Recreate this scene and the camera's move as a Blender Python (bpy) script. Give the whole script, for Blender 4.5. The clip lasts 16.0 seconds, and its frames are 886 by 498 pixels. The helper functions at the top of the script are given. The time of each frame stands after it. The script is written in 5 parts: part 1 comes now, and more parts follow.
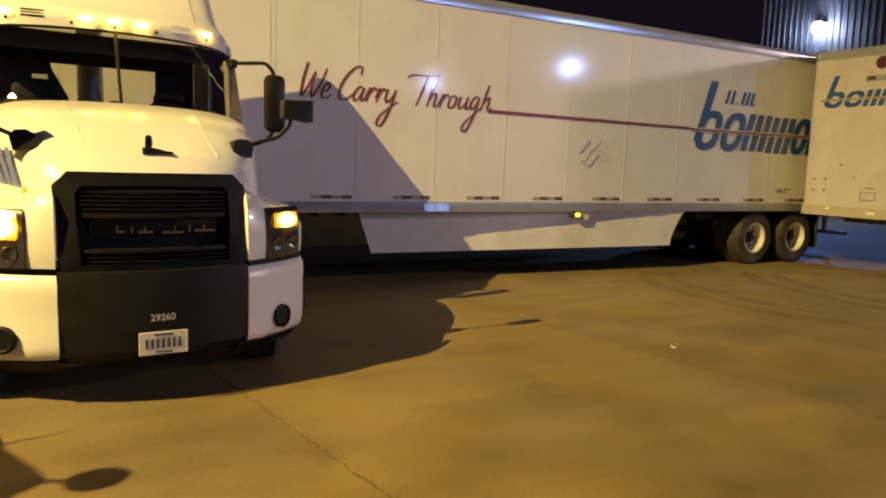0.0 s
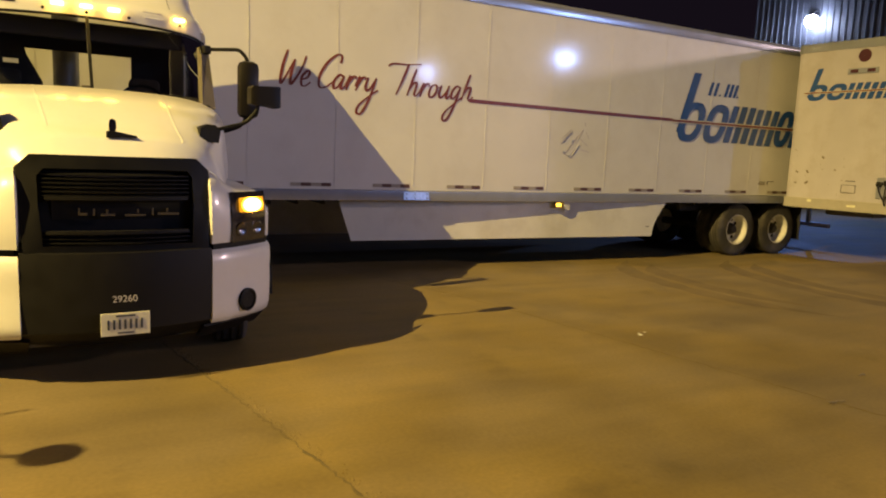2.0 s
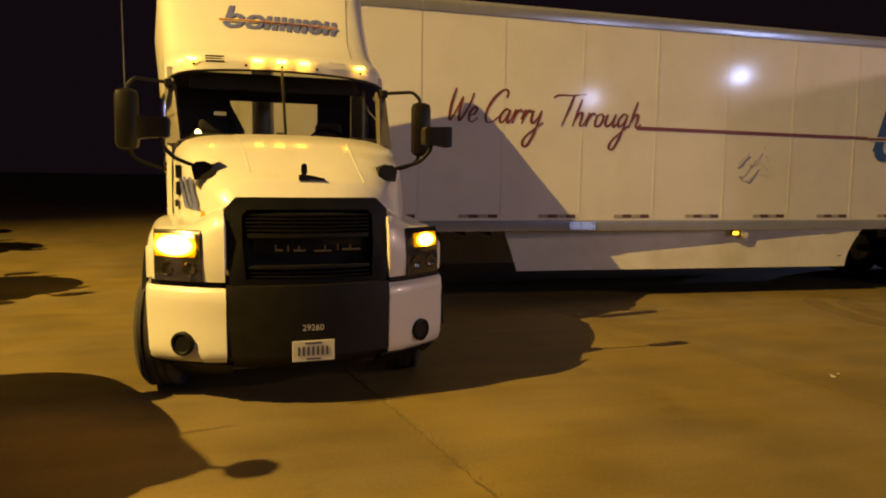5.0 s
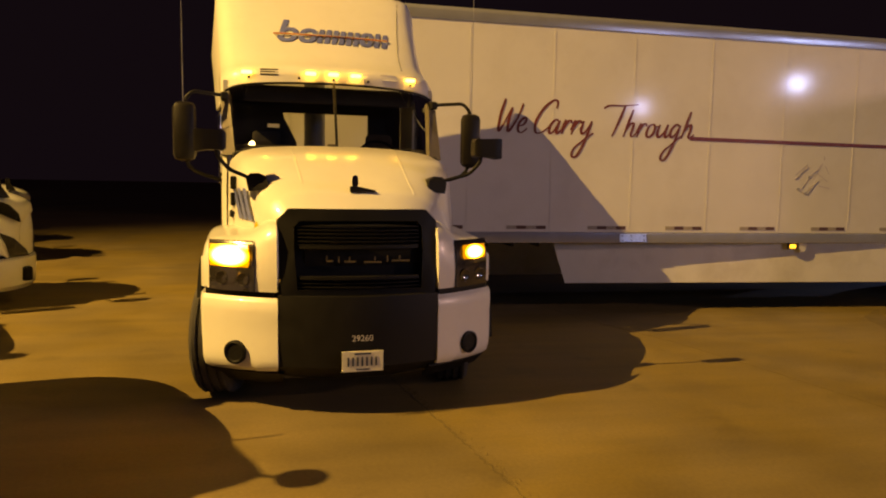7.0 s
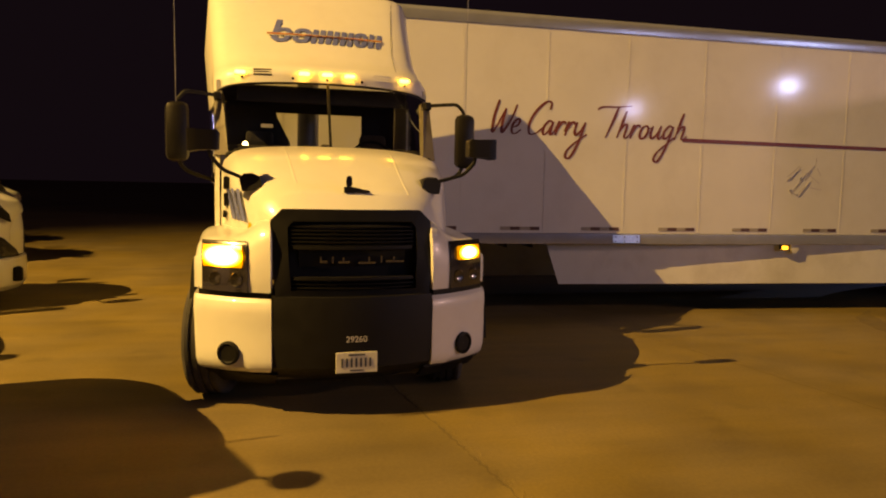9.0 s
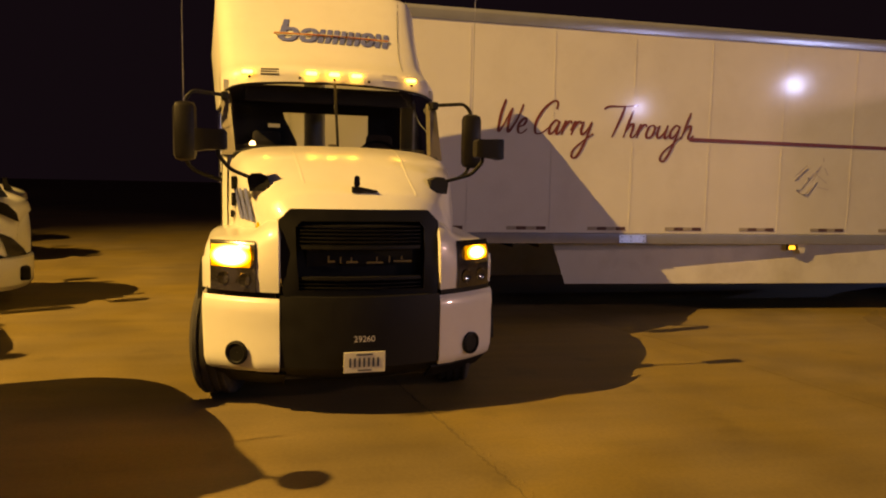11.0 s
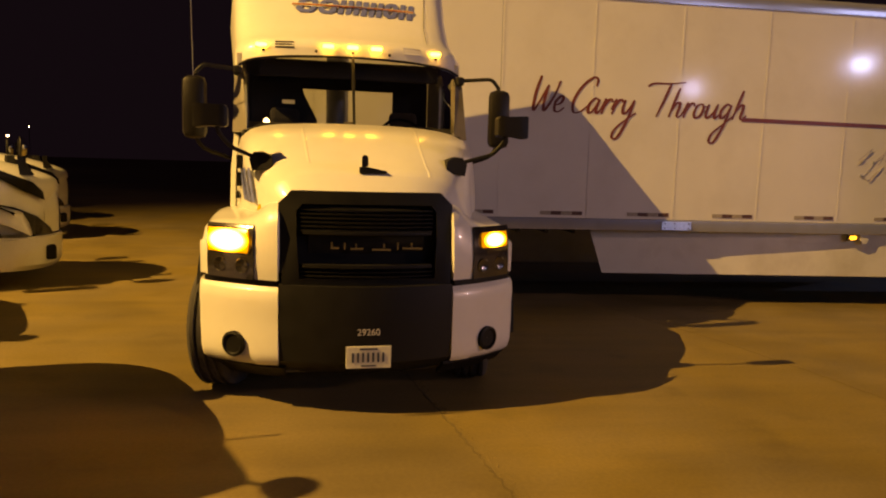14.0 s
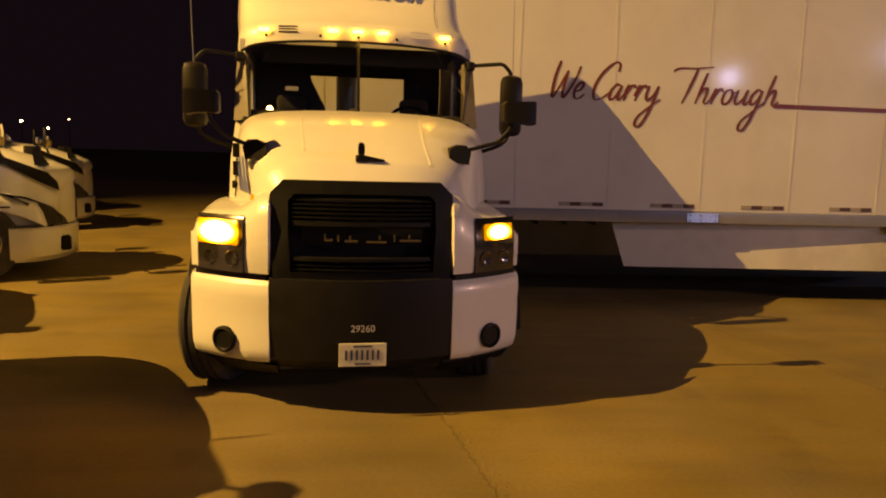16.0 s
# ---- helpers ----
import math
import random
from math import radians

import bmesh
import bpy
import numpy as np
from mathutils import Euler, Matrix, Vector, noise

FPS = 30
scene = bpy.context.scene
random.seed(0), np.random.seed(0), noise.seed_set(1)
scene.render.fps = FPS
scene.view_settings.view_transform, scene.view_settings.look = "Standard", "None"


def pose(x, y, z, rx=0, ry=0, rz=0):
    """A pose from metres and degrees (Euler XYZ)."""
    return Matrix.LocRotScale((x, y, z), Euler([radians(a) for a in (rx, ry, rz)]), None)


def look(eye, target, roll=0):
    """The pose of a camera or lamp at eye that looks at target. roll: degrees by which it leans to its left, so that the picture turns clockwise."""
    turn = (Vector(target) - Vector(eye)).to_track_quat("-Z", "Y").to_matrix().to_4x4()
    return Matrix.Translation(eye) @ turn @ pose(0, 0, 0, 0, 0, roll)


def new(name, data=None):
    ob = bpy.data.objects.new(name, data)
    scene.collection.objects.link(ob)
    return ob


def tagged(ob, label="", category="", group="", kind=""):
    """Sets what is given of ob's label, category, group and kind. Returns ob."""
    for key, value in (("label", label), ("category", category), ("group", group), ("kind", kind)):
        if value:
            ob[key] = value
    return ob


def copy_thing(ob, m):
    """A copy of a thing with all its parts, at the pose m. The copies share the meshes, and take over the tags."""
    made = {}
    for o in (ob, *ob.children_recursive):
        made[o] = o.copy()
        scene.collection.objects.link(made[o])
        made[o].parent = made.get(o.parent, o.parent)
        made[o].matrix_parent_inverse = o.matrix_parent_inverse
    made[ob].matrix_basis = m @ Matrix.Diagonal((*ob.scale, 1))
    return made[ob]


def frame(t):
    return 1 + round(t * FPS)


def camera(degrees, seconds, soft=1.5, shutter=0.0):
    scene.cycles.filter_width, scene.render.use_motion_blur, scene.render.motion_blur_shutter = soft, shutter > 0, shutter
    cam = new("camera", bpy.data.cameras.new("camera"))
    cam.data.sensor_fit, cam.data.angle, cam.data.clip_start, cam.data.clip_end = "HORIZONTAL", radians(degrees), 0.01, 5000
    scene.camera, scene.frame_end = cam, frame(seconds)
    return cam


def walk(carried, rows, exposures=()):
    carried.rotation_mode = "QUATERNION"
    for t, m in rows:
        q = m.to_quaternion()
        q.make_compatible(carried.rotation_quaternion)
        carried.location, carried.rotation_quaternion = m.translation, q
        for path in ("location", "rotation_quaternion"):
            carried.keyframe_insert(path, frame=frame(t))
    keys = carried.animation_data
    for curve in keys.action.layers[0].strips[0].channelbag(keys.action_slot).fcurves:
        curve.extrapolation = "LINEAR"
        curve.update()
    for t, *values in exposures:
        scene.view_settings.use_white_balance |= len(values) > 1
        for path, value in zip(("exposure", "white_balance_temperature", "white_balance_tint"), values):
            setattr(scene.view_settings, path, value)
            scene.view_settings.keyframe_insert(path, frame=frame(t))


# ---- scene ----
cam = camera(64.5, 16.0, 2.0)
PATH = [
    (0, (-4.699, -9.382, 1.746), (-3.78, -7.622, 1.501), 1.9),
    (0.5, (-4.629, -9.437, 1.735), (-3.716, -7.677, 1.466), 2.0),
    (1, (-4.57, -9.49, 1.729), (-3.656, -7.732, 1.454), 2.2),
    (1.5, (-4.517, -9.547, 1.733), (-3.599, -7.791, 1.46), 2.4),
    (2, (-4.491, -9.574, 1.721), (-3.567, -7.821, 1.452), 2.4),
    (2.5, (-4.498, -9.558, 1.72), (-3.575, -7.804, 1.451), 2.1),
    (3, (-4.503, -9.558, 1.715), (-3.575, -7.806, 1.451), 2.0),
    (3.5, (-4.501, -9.563, 1.722), (-3.571, -7.811, 1.46), 2.2),
    (4, (-4.504, -9.573, 1.726), (-3.618, -7.797, 1.474), 1.9),
    (4.5, (-4.578, -9.629, 1.777), (-3.943, -7.745, 1.56), 1.3),
    (5, (-4.564, -9.636, 1.787), (-4.068, -7.709, 1.58), 0.8),
    (7.5, (-4.605, -9.616, 1.814), (-4.238, -7.658, 1.637), 1.0),
    (8, (-4.616, -9.622, 1.81), (-4.242, -7.665, 1.638), 1.0),
    (8.5, (-4.604, -9.631, 1.811), (-4.212, -7.678, 1.637), 1.1),
    (9, (-4.602, -9.604, 1.807), (-4.212, -7.651, 1.627), 1.1),
    (11.5, (-4.633, -9.591, 1.818), (-4.26, -7.635, 1.633), 1.0),
    (12, (-4.574, -9.482, 1.823), (-4.216, -7.525, 1.619), 0.9),
    (12.5, (-4.448, -9.332, 1.811), (-4.131, -7.368, 1.602), 1.0),
    (13, (-4.303, -9.201, 1.81), (-4.025, -7.232, 1.591), 0.9),
    (13.5, (-4.286, -9.162, 1.809), (-4.023, -7.192, 1.582), 1.2),
    (14, (-4.296, -9.18, 1.809), (-4.052, -7.209, 1.573), 1.6),
    (14.5, (-4.306, -9.176, 1.818), (-4.079, -7.204, 1.574), 2.0),
    (15, (-4.247, -9.121, 1.806), (-4.038, -7.147, 1.562), 1.9),
    (15.5, (-4.15, -9.04, 1.799), (-3.969, -7.064, 1.55), 1.7),
    (16, (-4.035, -8.938, 1.792), (-3.883, -6.961, 1.529), 1.5),
]
walk(cam, [(t, look(eye, target, roll)) for t, eye, target, roll in PATH],
     [(0.0, 0.11, 7100, 22), (4.1, 0.11, 7100, 22), (5.0, -0.41, 9500, 28), (8.0, -0.39, 10200, 37), (16.0, -0.42, 10700, 42)])

# ---- world and lights ----
world = bpy.data.worlds.new("night_sky")
scene.world = world
world.use_nodes = True
world.node_tree.nodes["Background"].inputs[0].default_value = (0.135, 0.10, 0.175, 1)
world.node_tree.nodes["Background"].inputs[1].default_value = 0.042

SODIUM = (-24.6, -8.1, 18.7)
FLOODS = [(20.6, -24.0, 7.4), (16.5, -33.6, 7.0)]
DOCK = (24.15, 11.25, 8.06)
FAR_FLOOD = (37.0, -16.2, 9.7)


def lamp(name, place, watts, colour, radius, aim=None, cone=None):
    data = bpy.data.lights.new(name, "SPOT" if cone else "POINT")
    data.energy, data.color, data.shadow_soft_size = watts, colour, radius
    if cone:
        data.spot_size, data.spot_blend = radians(cone), 1.0
    ob = new(name, data)
    ob.matrix_world = look(place, aim or (place[0], place[1], 0))
    return ob


lamp("sodium_yard_lamp", SODIUM, 67500, (1.0, 0.80, 0.26), 0.075, (-9.0, -0.8, 0), 74)
lamp("far_yard_flood", FAR_FLOOD, 13000, (1.0, 0.81, 0.80), 0.8, (-2, -1, 1), 80)
FLOOD_AIM = [(3, 0, 1), (1, 0, 1)]
lamp("led_flood", FLOODS[0], 2300, (0.28, 0.48, 1.0), 0.30, (3, 0, 1), 120)
lamp("led_flood", FLOODS[1], 1800, (0.30, 0.48, 1.0), 0.22, (1, 0, 1), 120)
lamp("dock_flood", (DOCK[0] - 0.5, DOCK[1] - 0.3, DOCK[2] - 0.25), 2300, (0.14, 0.34, 1.0), 0.12, (17, 1, 0), 112)


# ---- materials ----
def mat(name, colour, rough=0.5, metal=0.0, vary=0.0, scale=4.0, dirt=None, dirt_scale=0.8, dirt_amount=0.5, bump=0.0, bump_scale=60.0, coat=0.0, emit=None, power=0.0, shine=0.5, haze=0.04):
    m = bpy.data.materials.new(name)
    m.use_nodes = True
    nt = m.node_tree
    b = nt.nodes["Principled BSDF"]
    b.inputs["Base Color"].default_value = (*colour, 1)
    b.inputs["Roughness"].default_value = rough
    b.inputs["Metallic"].default_value = metal
    b.inputs["Coat Weight"].default_value = coat
    b.inputs["Coat Roughness"].default_value = haze
    b.inputs["Specular IOR Level"].default_value = shine
    tc = nt.nodes.new("ShaderNodeTexCoord")
    out = None
    if vary:
        n = nt.nodes.new("ShaderNodeTexNoise")
        n.inputs["Scale"].default_value, n.inputs["Detail"].default_value = scale, 6
        nt.links.new(tc.outputs["Object"], n.inputs["Vector"])
        r = nt.nodes.new("ShaderNodeMapRange")
        r.inputs[1].default_value, r.inputs[2].default_value = 0.3, 0.7
        r.inputs[3].default_value, r.inputs[4].default_value = 1 - vary, 1 + vary
        nt.links.new(n.outputs[0], r.inputs[0])
        x = nt.nodes.new("ShaderNodeMix")
        x.data_type, x.blend_type = "RGBA", "MULTIPLY"
        x.inputs[0].default_value = 1
        x.inputs[6].default_value = (*colour, 1)
        nt.links.new(r.outputs[0], x.inputs[7])
        out = x.outputs[2]
        rr = nt.nodes.new("ShaderNodeMapRange")
        rr.inputs[3].default_value, rr.inputs[4].default_value = rough * (1 - min(vary * 2, 0.25)), min(rough * (1 + min(vary * 2, 0.3)), 1)
        nt.links.new(n.outputs[0], rr.inputs[0])
        nt.links.new(rr.outputs[0], b.inputs["Roughness"])
    if dirt:
        n = nt.nodes.new("ShaderNodeTexNoise")
        n.inputs["Scale"].default_value, n.inputs["Detail"].default_value, n.inputs["Roughness"].default_value = dirt_scale, 8, 0.65
        nt.links.new(tc.outputs["Object"], n.inputs["Vector"])
        r = nt.nodes.new("ShaderNodeMapRange")
        r.inputs[1].default_value, r.inputs[2].default_value = 0.48, 0.75
        r.inputs[4].default_value = dirt_amount
        nt.links.new(n.outputs[0], r.inputs[0])
        x = nt.nodes.new("ShaderNodeMix")
        x.data_type = "RGBA"
        x.inputs[6].default_value, x.inputs[7].default_value = (*colour, 1), (*dirt, 1)
        nt.links.new(r.outputs[0], x.inputs[0])
        if out:
            nt.links.new(out, x.inputs[6])
        out = x.outputs[2]
    if out:
        nt.links.new(out, b.inputs["Base Color"])
    if bump:
        n = nt.nodes.new("ShaderNodeTexNoise")
        n.inputs["Scale"].default_value, n.inputs["Detail"].default_value = bump_scale, 4
        nt.links.new(tc.outputs["Object"], n.inputs["Vector"])
        k = nt.nodes.new("ShaderNodeBump")
        k.inputs["Strength"].default_value, k.inputs["Distance"].default_value = bump, 0.01
        nt.links.new(n.outputs[0], k.inputs["Height"])
        nt.links.new(k.outputs[0], b.inputs["Normal"])
    if emit:
        b.inputs["Emission Color"].default_value = (*emit, 1)
        b.inputs["Emission Strength"].default_value = power
    return m


TRUCK_WHITE = mat("truck_white", (0.80, 0.79, 0.74), 0.32, vary=0.025, scale=2.2, dirt=(0.60, 0.55, 0.45), dirt_scale=7, dirt_amount=0.12, coat=0.6)
PANEL = mat("trailer_panel", (0.74, 0.73, 0.71), 0.46, vary=0.04, scale=1.2, dirt=(0.52, 0.48, 0.42), dirt_scale=0.9, dirt_amount=0.35, bump=0.03, bump_scale=1.3, coat=0.35, haze=0.10)
PANEL_OLD = mat("worn_trailer_panel", (0.53, 0.50, 0.55), 0.4, vary=0.06, scale=1.5, dirt=(0.36, 0.31, 0.28), dirt_scale=1.6, dirt_amount=0.5, bump=0.03, bump_scale=2)
OLD_RAIL = mat("old_trailer_rail", (0.46, 0.43, 0.38), 0.5, 0.1, vary=0.08, scale=3, dirt=(0.28, 0.24, 0.19), dirt_scale=3, dirt_amount=0.5)
SKIRT = mat("skirt_panel", (0.72, 0.71, 0.66), 0.42, vary=0.05, scale=2, dirt=(0.42, 0.38, 0.30), dirt_scale=1.2, dirt_amount=0.5)
ALU = mat("aluminium", (0.36, 0.38, 0.44), 0.40, 0.5, vary=0.05, scale=3, dirt=(0.22, 0.22, 0.23), dirt_scale=2.0, dirt_amount=0.3)
BRIGHT = mat("bright_plate", (0.58, 0.59, 0.62), 0.34, 0.9, vary=0.15, scale=25, bump=0.15, bump_scale=30)
CHROME = mat("chrome", (0.75, 0.75, 0.76), 0.12, 1.0)
STEEL = mat("painted_steel", (0.06, 0.06, 0.065), 0.55, 0.2, vary=0.3, scale=5, dirt=(0.14, 0.11, 0.08), dirt_amount=0.6)
BLACK = mat("black_plastic", (0.008, 0.0075, 0.007), 0.55, shine=0.3, vary=0.15, scale=8, bump=0.05, bump_scale=300)
GRILLE = mat("grille_black", (0.005, 0.0047, 0.0044), 0.55, shine=0.25, vary=0.2, scale=9)
MIRROR_SHELL = mat("mirror_shell", (0.011, 0.009, 0.007), 0.45, shine=0.3, vary=0.15, scale=8, bump=0.04, bump_scale=250)
RAIL = mat("trailer_rail", (0.37, 0.39, 0.45), 0.21, 0.4, vary=0.06, scale=3, dirt=(0.30, 0.29, 0.28), dirt_scale=2.0, dirt_amount=0.35, bump=0.02, bump_scale=6)
SEALED = mat("tan_trim", (0.17, 0.145, 0.11), 0.6, vary=0.1, scale=9)
DARK = mat("cab_interior", (0.03, 0.028, 0.026), 0.8, vary=0.2, scale=7)
SEAT = mat("seat_fabric", (0.05, 0.047, 0.045), 0.9, vary=0.2, scale=20, bump=0.2, bump_scale=200)
RUBBER = mat("tyre_rubber", (0.045, 0.042, 0.039), 0.85, vary=0.25, scale=9, dirt=(0.19, 0.165, 0.13), dirt_scale=3, dirt_amount=0.55, bump=0.15, bump_scale=80)
RIM = mat("white_steel_rim", (0.76, 0.75, 0.72), 0.45, vary=0.06, scale=8, dirt=(0.35, 0.28, 0.2), dirt_scale=7, dirt_amount=0.5)
HUB = mat("hub_grease", (0.05, 0.045, 0.04), 0.5, 0.3, vary=0.2, scale=20)
AMBER = mat("amber_lamp_lit", (0.8, 0.4, 0.05), 0.3, emit=(1.0, 0.62, 0.07), power=30)
AMBER_DIM = mat("amber_marker_lit", (0.8, 0.45, 0.05), 0.3, emit=(1.0, 0.55, 0.05), power=5)
DASH_GLOW = mat("dash_lamp_lit", (0.9, 0.8, 0.5), 0.3, emit=(1.0, 0.85, 0.45), power=14)
CASTER_AMBER = mat("caster_amber", (0.5, 0.24, 0.03), 0.3, coat=1.0)
SIGNAL_GLINT = mat("amber_signal_glint", (0.75, 0.42, 0.04), 0.25, coat=1.0)
LENS = mat("headlamp_lens", (0.035, 0.030, 0.026), 0.16, 0.2, vary=0.2, scale=14, coat=1.0)
RED = mat("slogan_red", (0.20, 0.040, 0.020), 0.45, vary=0.12, scale=6, coat=0.5)
STRIPE = mat("stripe_red", (0.19, 0.034, 0.017), 0.4, vary=0.1, scale=3, coat=0.5)
BLUE = mat("logo_blue", (0.008, 0.070, 0.28), 0.4, vary=0.12, scale=4, coat=0.5)
NAVY = mat("logo_navy", (0.14, 0.17, 0.42), 0.4, vary=0.1, scale=9, coat=0.5)
GOLD = mat("stripe_orange", (0.42, 0.14, 0.04), 0.4)
MAROON = mat("maroon_disc", (0.075, 0.014, 0.026), 0.45, vary=0.1, scale=12)
TAPE_RED = mat("reflective_tape_red", (0.10, 0.042, 0.03), 0.5, vary=0.2, scale=30)
TAPE_WHITE = mat("reflective_tape_white", (0.36, 0.32, 0.27), 0.5, vary=0.15, scale=30)
LAMP_WHITE = mat("flood_lens_lit", (0.9, 0.9, 0.9), 0.3, emit=(0.26, 0.50, 1.0), power=150)
LAMP_DOCK = mat("dock_lens_lit", (0.9, 0.9, 0.9), 0.3, emit=(0.55, 0.72, 1.0), power=130)
LAMP_SODIUM = mat("sodium_lens_lit", (0.9, 0.8, 0.6), 0.3, emit=(1.0, 0.62, 0.2), power=120)
LAMP_FAR = mat("far_lamp_lit", (0.9, 0.8, 0.6), 0.3, emit=(1.0, 0.8, 0.5), power=30)
GALV = mat("galvanised_steel", (0.38, 0.39, 0.40), 0.45, 0.7, vary=0.15, scale=6)
WALLMETAL = mat("ribbed_wall_metal", (0.09, 0.10, 0.13), 0.5, 0.1, vary=0.08, scale=0.6, dirt=(0.16, 0.15, 0.15), dirt_scale=0.3, dirt_amount=0.5)
PLATE = mat("plate_white", (0.80, 0.78, 0.60), 0.4, vary=0.06, scale=30)
INK = mat("plate_ink", (0.05, 0.06, 0.08), 0.5)
LETTER = mat("number_white", (0.7, 0.68, 0.62), 0.4)
HOSE = mat("air_hose", (0.03, 0.03, 0.035), 0.5)
SEALANT = mat("joint_sealant", (0.125, 0.092, 0.038), 0.9, vary=0.3, scale=6, bump=0.5, bump_scale=40)
SCUFF = mat("scuff_brown", (0.20, 0.16, 0.11), 0.7, vary=0.2, scale=30)
PAPER = mat("litter_paper", (0.7, 0.68, 0.6), 0.8)
TYREMARK = mat("tyre_mark", (0.142, 0.100, 0.040), 0.85, vary=0.25, scale=2.5, dirt=(0.190, 0.134, 0.050), dirt_scale=1.7, dirt_amount=1.0)
RUBBERMARK = mat("black_rubber_flap", (0.03, 0.03, 0.03), 0.7, vary=0.2, scale=6)



def signal_lens(name, edge, peak, x, z, wide):
    """An amber lens that glows orange at its rim and nearly white where its bulb stands."""
    m = mat(name, (0.8, 0.4, 0.03), 0.25, coat=1.0)
    nt = m.node_tree
    b = nt.nodes["Principled BSDF"]
    tc, sep = nt.nodes.new("ShaderNodeTexCoord"), nt.nodes.new("ShaderNodeSeparateXYZ")
    nt.links.new(tc.outputs["Object"], sep.inputs[0])

    def calc(op, a, c):
        k = nt.nodes.new("ShaderNodeMath")
        k.operation = op
        for i, v in enumerate((a, c)):
            if isinstance(v, (int, float)):
                k.inputs[i].default_value = v
            else:
                nt.links.new(v, k.inputs[i])
        return k.outputs[0]
    dx = calc("DIVIDE", calc("SUBTRACT", sep.outputs[0], x), wide)
    dz = calc("DIVIDE", calc("SUBTRACT", sep.outputs[2], z), wide * 0.58)
    r = calc("ADD", calc("MULTIPLY", dx, dx), calc("MULTIPLY", dz, dz))
    hot = calc("POWER", calc("MAXIMUM", calc("SUBTRACT", 1.0, r), 0.0), 2.2)
    nt.links.new(calc("ADD", calc("MULTIPLY", hot, peak), edge), b.inputs["Emission Strength"])
    mix = nt.nodes.new("ShaderNodeMix")
    mix.data_type = "RGBA"
    mix.inputs[6].default_value, mix.inputs[7].default_value = (1.0, 0.44, 0.02, 1), (1.0, 0.66, 0.17, 1)
    nt.links.new(calc("MINIMUM", calc("MULTIPLY", hot, 1.3), 1.0), mix.inputs[0])
    nt.links.new(mix.outputs[2], b.inputs["Emission Color"])
    return m


AMBER_HOT = signal_lens("amber_signal_bright", 1.4, 220.0, -0.955, 1.245, 0.165)
AMBER_SIDE = signal_lens("amber_signal_glow", 0.9, 130.0, 1.018, 1.257, 0.118)

GLASS = bpy.data.materials.new("windscreen_glass")
GLASS.use_nodes = True
_n = GLASS.node_tree
_g, _t = _n.nodes.new("ShaderNodeBsdfGlossy"), _n.nodes.new("ShaderNodeBsdfTransparent")
_m, _f = _n.nodes.new("ShaderNodeMixShader"), _n.nodes.new("ShaderNodeFresnel")
_g.inputs["Roughness"].default_value = 0.02
_t.inputs["Color"].default_value = (0.62, 0.62, 0.58, 1)
_f.inputs["IOR"].default_value = 1.45
_n.links.new(_f.outputs[0], _m.inputs[0])
_n.links.new(_t.outputs[0], _m.inputs[1])
_n.links.new(_g.outputs[0], _m.inputs[2])
_n.links.new(_m.outputs[0], _n.nodes["Material Output"].inputs["Surface"])


